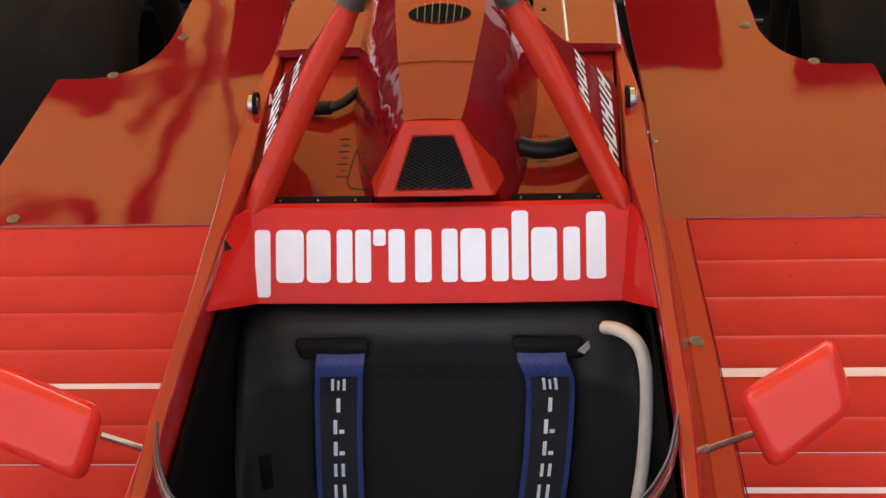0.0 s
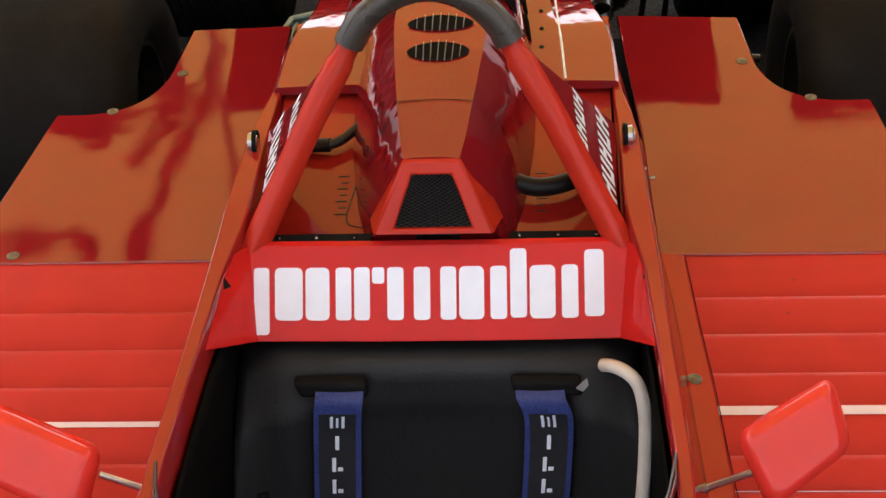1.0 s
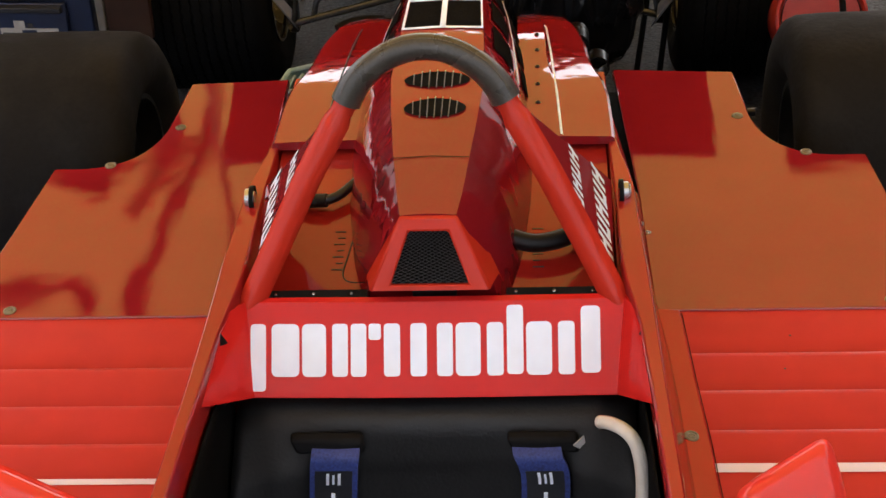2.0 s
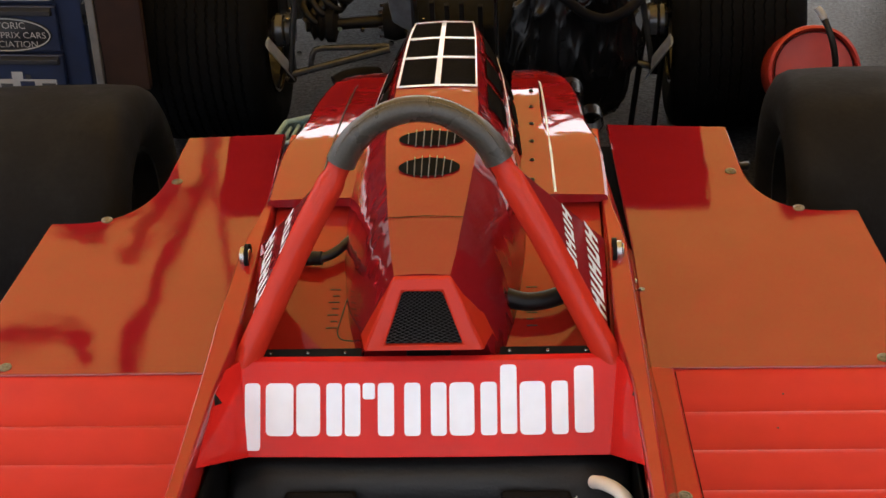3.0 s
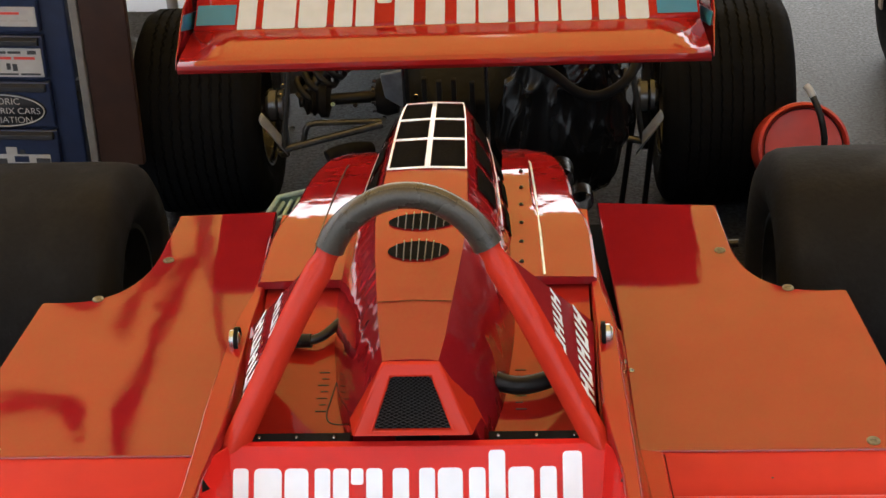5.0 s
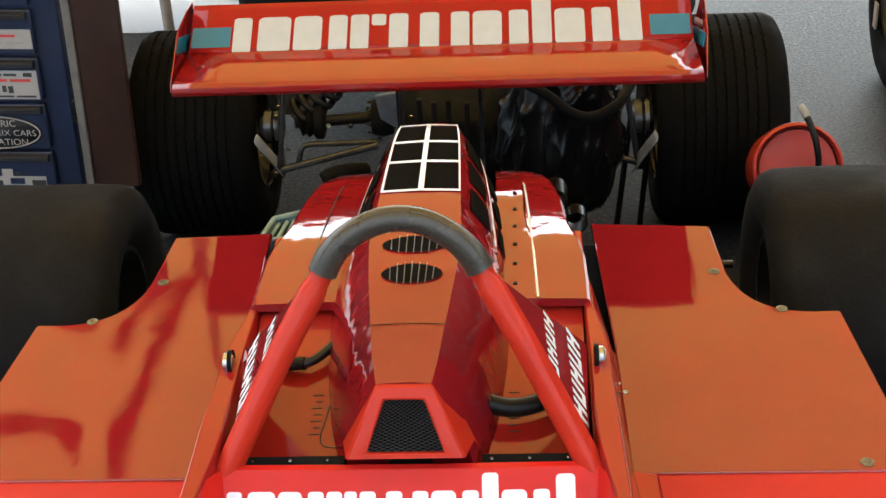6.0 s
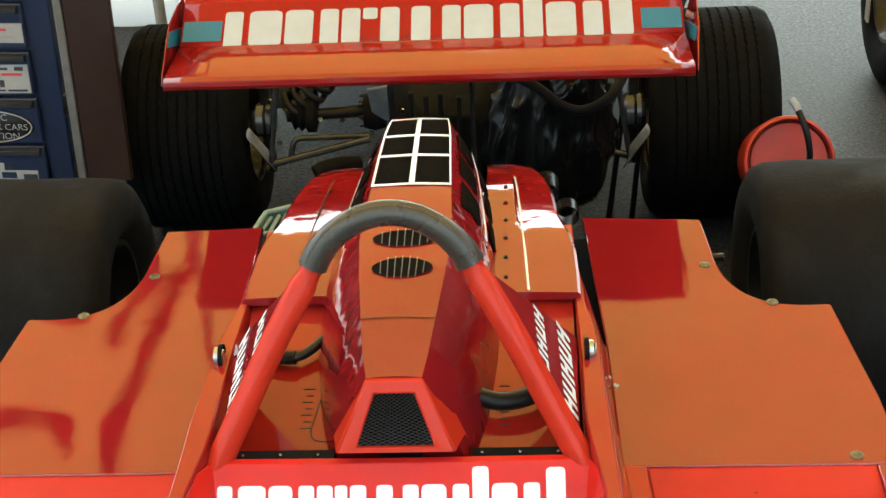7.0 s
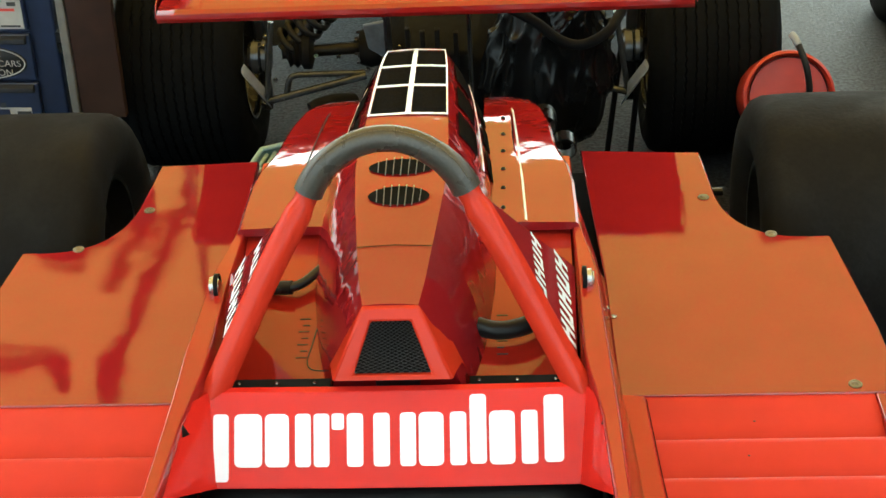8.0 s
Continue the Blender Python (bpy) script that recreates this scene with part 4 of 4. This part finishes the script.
part("gearbox_plate", prism([(-.215, 3.62, .50), (-.15, 3.60, .52), (-.135, 3.60, .44), (-.16, 3.62, .40), (-.205, 3.62, .43)], (0, .012, 0)), ALU, car_b, "dull grey cast plate", bevel=.004)
for x, y, z in ((-.10, 3.585, .50), (-.06, 3.585, .49), (-.02, 3.585, .495), (.03, 3.585, .485)):
    part("gearbox_rib", box(x, x + .014, y, y + .02, z - .11, z), OILY, car_b, bevel=.003)
part("oil_pipe", tube(spline([(-.365, 3.54, .285), (-.34, 3.555, .292), (-.30, 3.58, .29), (-.26, 3.62, .27)], 6), .026, 16), BLACK, car_b, "black rubber elbow pipe", smooth=60)

# rounded chrome nuts, added in number to speckle the suspension with glints
for x, y, z in ((-.49, 3.655, .46), (-.50, 3.655, .43), (-.475, 3.65, .33), (-.52, 3.66, .25), (-.455, 3.68, .27), (-.36, 3.69, .385), (-.30, 3.71, .37), (-.29, 3.80, .49), (-.33, 3.79, .455), (-.25, 3.74, .40), (-.22, 3.70, .33), (-.17, 3.64, .40), (-.13, 3.62, .36), (-.12, 3.63, .43)):
    part("glint_nut", lathe([(-.006, 0), (-.006, .0065), (-.002, .0072), (.002, .0066), (.005, .004), (.006, 0)], (x, y, z), "y", 10), CHROME, car_b, smooth=60)
# black bin bag over the right side of the gearbox
bm = bmesh.new()
bmesh.ops.create_icosphere(bm, subdivisions=6, radius=1)
for v in bm.verts:
    d = v.co.normalized()
    f = 1 + .16 * noise.noise(d * 1.7 + Vector((3, 1, 7))) + .10 * (1 - abs(noise.noise(Vector((d.x * 3.4, d.y * 3.4, d.z * 1.6 + 4))))) ** 3 + .03 * (1 - abs(noise.noise(Vector((d.x * 5, d.y * 5, d.z * 1.0))))) ** 4
    v.co = Vector((.285 + d.x * .165 * f * (1 - .35 * max(0, -d.z)), 3.52 + d.y * .12 * f, .36 + d.z * (.27 if d.z > 0 else .21) * f))
    if v.co.z < .15:
        v.co.z = .15 + (v.co.z - .15) * .3
tagged(part("bin_bag", bm, PLASTIC, smooth=60), "crumpled black plastic bag draped over the gearbox", "plastic bag")
hose = thing("loose_hose", (.34, 3.36, 0), "thick black rubber hose hanging over the plastic bag", "hose")
part("hose_body", tube(spline([(.10, 3.42, .66), (.18, 3.38, .64), (.251, 3.36, .607), (.308, 3.35, .563), (.366, 3.35, .548), (.431, 3.37, .574), (.47, 3.44, .60)], 6), .013, 14), BLACK, hose, smooth=60)
stand = thing("axle_stand", (.49, 3.72, 0), "black axle stand with two thin legs under the second car", "axle stand")
for a, b in (((.492, 3.70, .40), (.452, 3.71, 0)), ((.548, 3.70, .40), (.520, 3.71, 0))):
    part("leg", tube([a, b], .0085, 8), BLACK, stand)
part("saddle", box(.48, .56, 3.685, 3.715, .39, .41), BLACK, stand, bevel=.004)

# green tray on the ground side
tray = thing("drip_tray", (-.43, 3.36, 0), "pale green plastic crate with a white rim behind the red car", "crate")
part("crate_floor", prism([(-0.507, 3.272, 0), (-0.485, 3.384, 0), (-0.384, 3.433, 0), (-0.391, 3.292, 0)], (0, 0, .20)), GREEN, tray, bevel=.006)
for k in range(5):
    a, b = Vector((-0.507, 3.272, .236)).lerp(Vector((-0.391, 3.292, .236)), .1 + .2 * k), Vector((-0.485, 3.384, .236)).lerp(Vector((-0.384, 3.433, .236)), .1 + .2 * k)
    part("crate_rib", tube([a, b], .0055, 8), PALEGREEN, tray, "pale green rib")
for a, b in (((-0.507, 3.272, .0), (-0.485, 3.384, .0)), ((-0.485, 3.384, .0), (-0.384, 3.433, .0)), ((-0.384, 3.433, .0), (-0.391, 3.292, .0)), ((-0.391, 3.292, .0), (-0.507, 3.272, .0))):
    part("crate_wall", prism([a, b, (b[0], b[1], .25), (a[0], a[1], .25)], (.004, .004, 0)), GREEN, tray)
for a, b in (((-0.51, 3.268, 0.254), (-0.487, 3.387, 0.254)), ((-0.487, 3.387, 0.254), (-0.381, 3.436, 0.254)), ((-0.381, 3.436, 0.254), (-0.388, 3.289, 0.254)), ((-0.388, 3.289, 0.254), (-0.51, 3.268, 0.254))):
    part("crate_rim", tube([a, b], .0065, 8), PALEGREEN, tray, "pale green rim")

# ---- tool cabinet ----
cab = thing("tool_cabinet", (-1.25, 3.60, 0), "dark blue steel tool cabinet with stickers and a brown side board", "tool cabinet")
part("body", box(-1.56, -1.045, 3.521, 3.98, .15, 1.10), CABBLUE, cab, bevel=.006)
DZ = [.969, .834, .699, .566, .423, .29, .165]
for z1, z0 in zip(DZ, DZ[1:]):
    d = part("drawer", box(-1.54, -1.112, 3.502, 3.522, z0 + .005, z1 - .005), CABBLUE, cab, bevel=.004)
    part("handle", loft([[(x, 3.504, z1 - .008), (x, 3.487, z1 - .014), (x, 3.487, z1 - .028), (x, 3.504, z1 - .033)] for x in (-1.53, -1.122)]), NAVY, d, "dark drawer lip", bevel=.002)
for x in (-1.52, -1.09):
    for y in (3.56, 3.93):
        c = part("castor", lathe([(-.015, 0), (-.015, .05), (.015, .05), (.015, 0)], (x, y, .05), "x", 20), HOSE, cab, smooth=30)
        part("fork", box(x - .025, x + .025, y - .03, y + .03, .085, .152), DARKSTEEL, c, bevel=.004)
part("side_board", box(-1.000, -.878, 3.49, 3.515, .322, 1.15), BROWN, cab, "brown wooden side board", bevel=.003)
part("board_edge", box(-1.024, -1.002, 3.484, 3.520, .305, 1.15), EDGE, cab, "grey metal edge strip", bevel=.003)
part("board_bracket", box(-1.047, -.95, 3.52, 3.54, .5, .56), DARKSTEEL, cab)


def sticker(x0, x1, z0, z1, bars):
    st = part("sticker", box(x0, x1, 3.4985, 3.5015, z0, z1), PAPER, cab, "white sticker with printed bars")
    for a, b, c, d, m in bars:
        part("printed_bar", box(x0 + (x1 - x0) * a, x0 + (x1 - x0) * b, 3.4970, 3.4983, z0 + (z1 - z0) * c, z0 + (z1 - z0) * d), m, st)


sticker(-1.30, -1.120, .578, .660, [(.05, .22, .82, .90, INK), (.26, .48, .82, .90, INK), (.51, .70, .82, .90, INK), (.80, .93, .80, .93, INK), (.04, .28, .62, .71, REDINK), (.32, .55, .62, .71, REDINK), (.59, .90, .62, .71, REDINK), (.46, .52, .26, .48, INK), (.55, .62, .22, .46, INK), (.04, .30, .07, .13, INK), (.34, .62, .07, .13, INK), (.66, .95, .07, .13, INK)])
sticker(-1.28, -1.118, .722, .776, [(.1, .36, .62, .74, REDINK), (.42, .74, .62, .74, REDINK), (.2, .52, .26, .36, GREY), (.58, .86, .26, .36, GREY)])
bm = bmesh.new()
bm.faces.new([bm.verts.new((-1.258 + .128 * math.cos(a), 3.5005, .478 + .052 * math.sin(a))) for a in (2 * math.pi * k / 40 for k in range(40))])
oval = part("oval_sticker", bm, NAVY, cab, "dark oval association sticker", solid=.001)
part("oval_rim", tube([(-1.258 + .122 * math.cos(a), 3.4990, .478 + .047 * math.sin(a)) for a in (2 * math.pi * k / 40 for k in range(41))], .0020, 6), GREY, oval)


def words(text, at, size, material, parent):
    cu = bpy.data.curves.new("text", 'FONT')
    cu.body, cu.size, cu.align_x = text, size, 'CENTER'
    tmp = new("text", cu)
    dg = bpy.context.evaluated_depsgraph_get()
    me = bpy.data.meshes.new_from_object(tmp.evaluated_get(dg))
    bpy.data.objects.remove(tmp)
    me.transform(Matrix.Translation(Vector(at) - OFFSET[parent]) @ Matrix.Rotation(radians(90), 4, 'X'))
    me.materials.append(material)
    ob = new("lettering", me)
    ob.parent = parent
    OFFSET[ob] = OFFSET[parent]
    return ob


words("HISTORIC", (-1.258, 3.4978, .497), .027, GREY, oval)
words("GRAND PRIX CARS", (-1.258, 3.4978, .469), .026, GREY, oval)
words("ASSOCIATION", (-1.258, 3.4978, .442), .027, GREY, oval)
# small racing-car decal as plain shapes
dec = part("car_decal", box(-1.30, -1.14, 3.4990, 3.5005, .318, .345), PAPER, cab, "small blue and white racing car decal")
for a, b, c, d, m in ((-1.295, -1.262, .306, .332, INK), (-1.180, -1.142, .306, .334, INK), (-1.24, -1.20, .322, .340, CABBLUE), (-1.26, -1.23, .346, .368, PAPER), (-1.222, -1.208, .346, .360, INK)):
    part("decal_shape", box(a, b, 3.4975, 3.4988, c, d), m, dec)
cab.rotation_euler = (0, radians(2.2), 0)

# ---- red drum behind the right wheel ----
can = thing("red_drum", (.895, 3.42, 0), "red round metal drum on a stand with a bent dark lever", "drum")
tilt = Matrix.Translation((.898, 3.40, .362)) @ Matrix.Rotation(radians(-28), 4, 'X')


def tilted(bm):
    bmesh.ops.transform(bm, matrix=tilt, verts=bm.verts)
    return bm


part("shell", tilted(lathe([(.16, 0), (.16, .10), (.14, .112), (.0, .114), (-.012, .100), (-.006, .06), (-.012, 0)], (0, 0, 0), "y", 48)), CAN, can, smooth=40)
part("rim", tilted(lathe([(.012, .108), (-.006, .119), (-.022, .117), (-.026, .110), (-.016, .104), (.012, .108)], (0, 0, 0), "y", 48)), CAN, can, "orange-red rolled rim", smooth=40)
part("gasket", tilted(lathe([(-.013, .099), (-.0150, .1015), (-.012, .1015), (-.013, .099)], (0, 0, 0), "y", 48)), BLACK, can, "dark gasket ring")
part("stand", prism([(.83, 3.40, 0), (.965, 3.40, 0), (.965, 3.52, 0), (.83, 3.52, 0)], (0, 0, .30)), BLACK, can, "dark stand", bevel=.01)
part("handle", tube(spline([(.938, 3.335, .395), (.936, 3.33, .425), (.926, 3.345, .475), (.910, 3.375, .515), (.900, 3.395, .530)], 6), .0085, 10), HOSE, can, "bent dark lever", smooth=60)
part("lever_tip", tube(spline([(.909, 3.376, .517), (.902, 3.390, .529), (.894, 3.402, .537)], 5), .0100, 12), PALEALU, can, "bright alloy tip", smooth=60)
part("lever_foot", tilted(lathe([(-.020, 0), (-.020, .010), (-.008, .013), (-.008, 0)], (.036, 0, -.02), "y", 14)), DARKSTEEL, can, smooth=40)

# ---- beyond ----
car_c = thing("parked_car", (1.75, 4.7, 0), "parked racing car of which only a wheel shows", "racing car")
wheel("wheel", car_c, 1.575, 4.70, .312, .155, WET, 1, label="dark wheel with a pale sidewall mark")
part("sidewall_mark", box(1.416, 1.4225, 4.796, 4.836, 0.171, 0.261), GREY, car_c, "pale sidewall mark")
sheet_b = thing("white_cover", (-1.5, 5.4, 0), "white plastic cover standing behind the cars", "cover")
part("cover_sheet", sheet(lambda u, v: (-2.6 + 1.75 * u, 5.42 + .02 * math.sin(u * 9) + .015 * math.sin(u * 23 + v * 3), 1.5 * v), 40, 10), SHEET, sheet_b, solid=.004, smooth=60)
post = thing("awning_pole", (-1.18, 5.25, 0), "grey steel awning pole", "pole")
part("tube", tube([(-1.18, 5.25, 0), (-1.18, 5.25, 3.1)], .022, 12), GREY, post, smooth=60)
part("base_plate", box(-1.25, -1.11, 5.18, 5.32, 0, .012), GREY, post, bevel=.003)

# unseen dark sheets added overhead to make dark reflections in the side pods
for x0, x1, y0 in ((1.36, 2.5, 5.80), (-2.55, -1.88, 5.74)):
    flap = thing("reflected_dark_sheet", (x0, 6.2, 2.7), "unseen dark sheet added for its reflection in the side pods", "awning flap", group="flaps under the awning")
    part("cloth", sheet(lambda u, v: (x0 + (x1 - x0) * u, y0 + .045 * math.sin(u * 4) + (.62 + .05 * math.sin(u * 7)) * v * min(1, .35 + 5 * u), 2.70 + .02 * math.sin(9 * u + 3 * v)), 24, 10), BLACK, flap, solid=.006, smooth=60)
    for x in (x0 + .15, x1 - .15):
        part("tie", tube([(x, 6.2, 2.70), (x + .01, 6.2, 2.97)], .004, 6), BLACK, flap)

# unseen dark strands, laid out to draw the streaks reflected in the left pod
strands = thing("reflected_dark_strands", (-1.5, 5.5, 2.6), "unseen dark strands added for their reflection in the left pod", "cable")
part("bundle", loft([[p + Vector((w * math.cos(a), w * .3 * math.sin(3 * a), .03 * math.sin(a))) for a in (2 * math.pi * k / 10 for k in range(10))]
                     for p, w in ((q, 0.048 + .03 * noise.noise(q * 3)) for q in spline([(-1.56, 6.9, 2.80), (-1.52, 6.46, 2.70), (-1.45, 6.17, 2.70), (-1.51, 5.85, 2.70), (-1.54, 5.58, 2.70), (-1.55, 5.39, 2.70), (-1.53, 5.19, 2.70), (-1.56, 5.02, 2.70), (-1.53, 4.75, 2.70), (-1.52, 4.3, 2.95)], 8))]), BLACK, strands, smooth=60)
for pts in ([(-2.5, 6.05, 2.72), (-2.21, 5.98, 2.70), (-2.05, 5.90, 2.70), (-1.93, 5.87, 2.70), (-1.81, 5.97, 2.70), (-1.63, 6.07, 2.70), (-1.47, 6.14, 2.70)],
            [(-1.60, 6.08, 2.70), (-1.63, 5.91, 2.70), (-1.69, 5.81, 2.70), (-1.74, 5.56, 2.71)],
            [(-2.40, 4.84, 2.71), (-2.17, 4.89, 2.70), (-2.03, 4.93, 2.70), (-1.92, 4.96, 2.70), (-1.81, 4.93, 2.70), (-1.75, 4.76, 2.71)]):
    part("branch", tube(spline(pts, 6), .045, 8, radii=[.028 + .06 * abs(noise.noise(q * 4)) for q in spline(pts, 6)]), BLACK, strands, smooth=60)
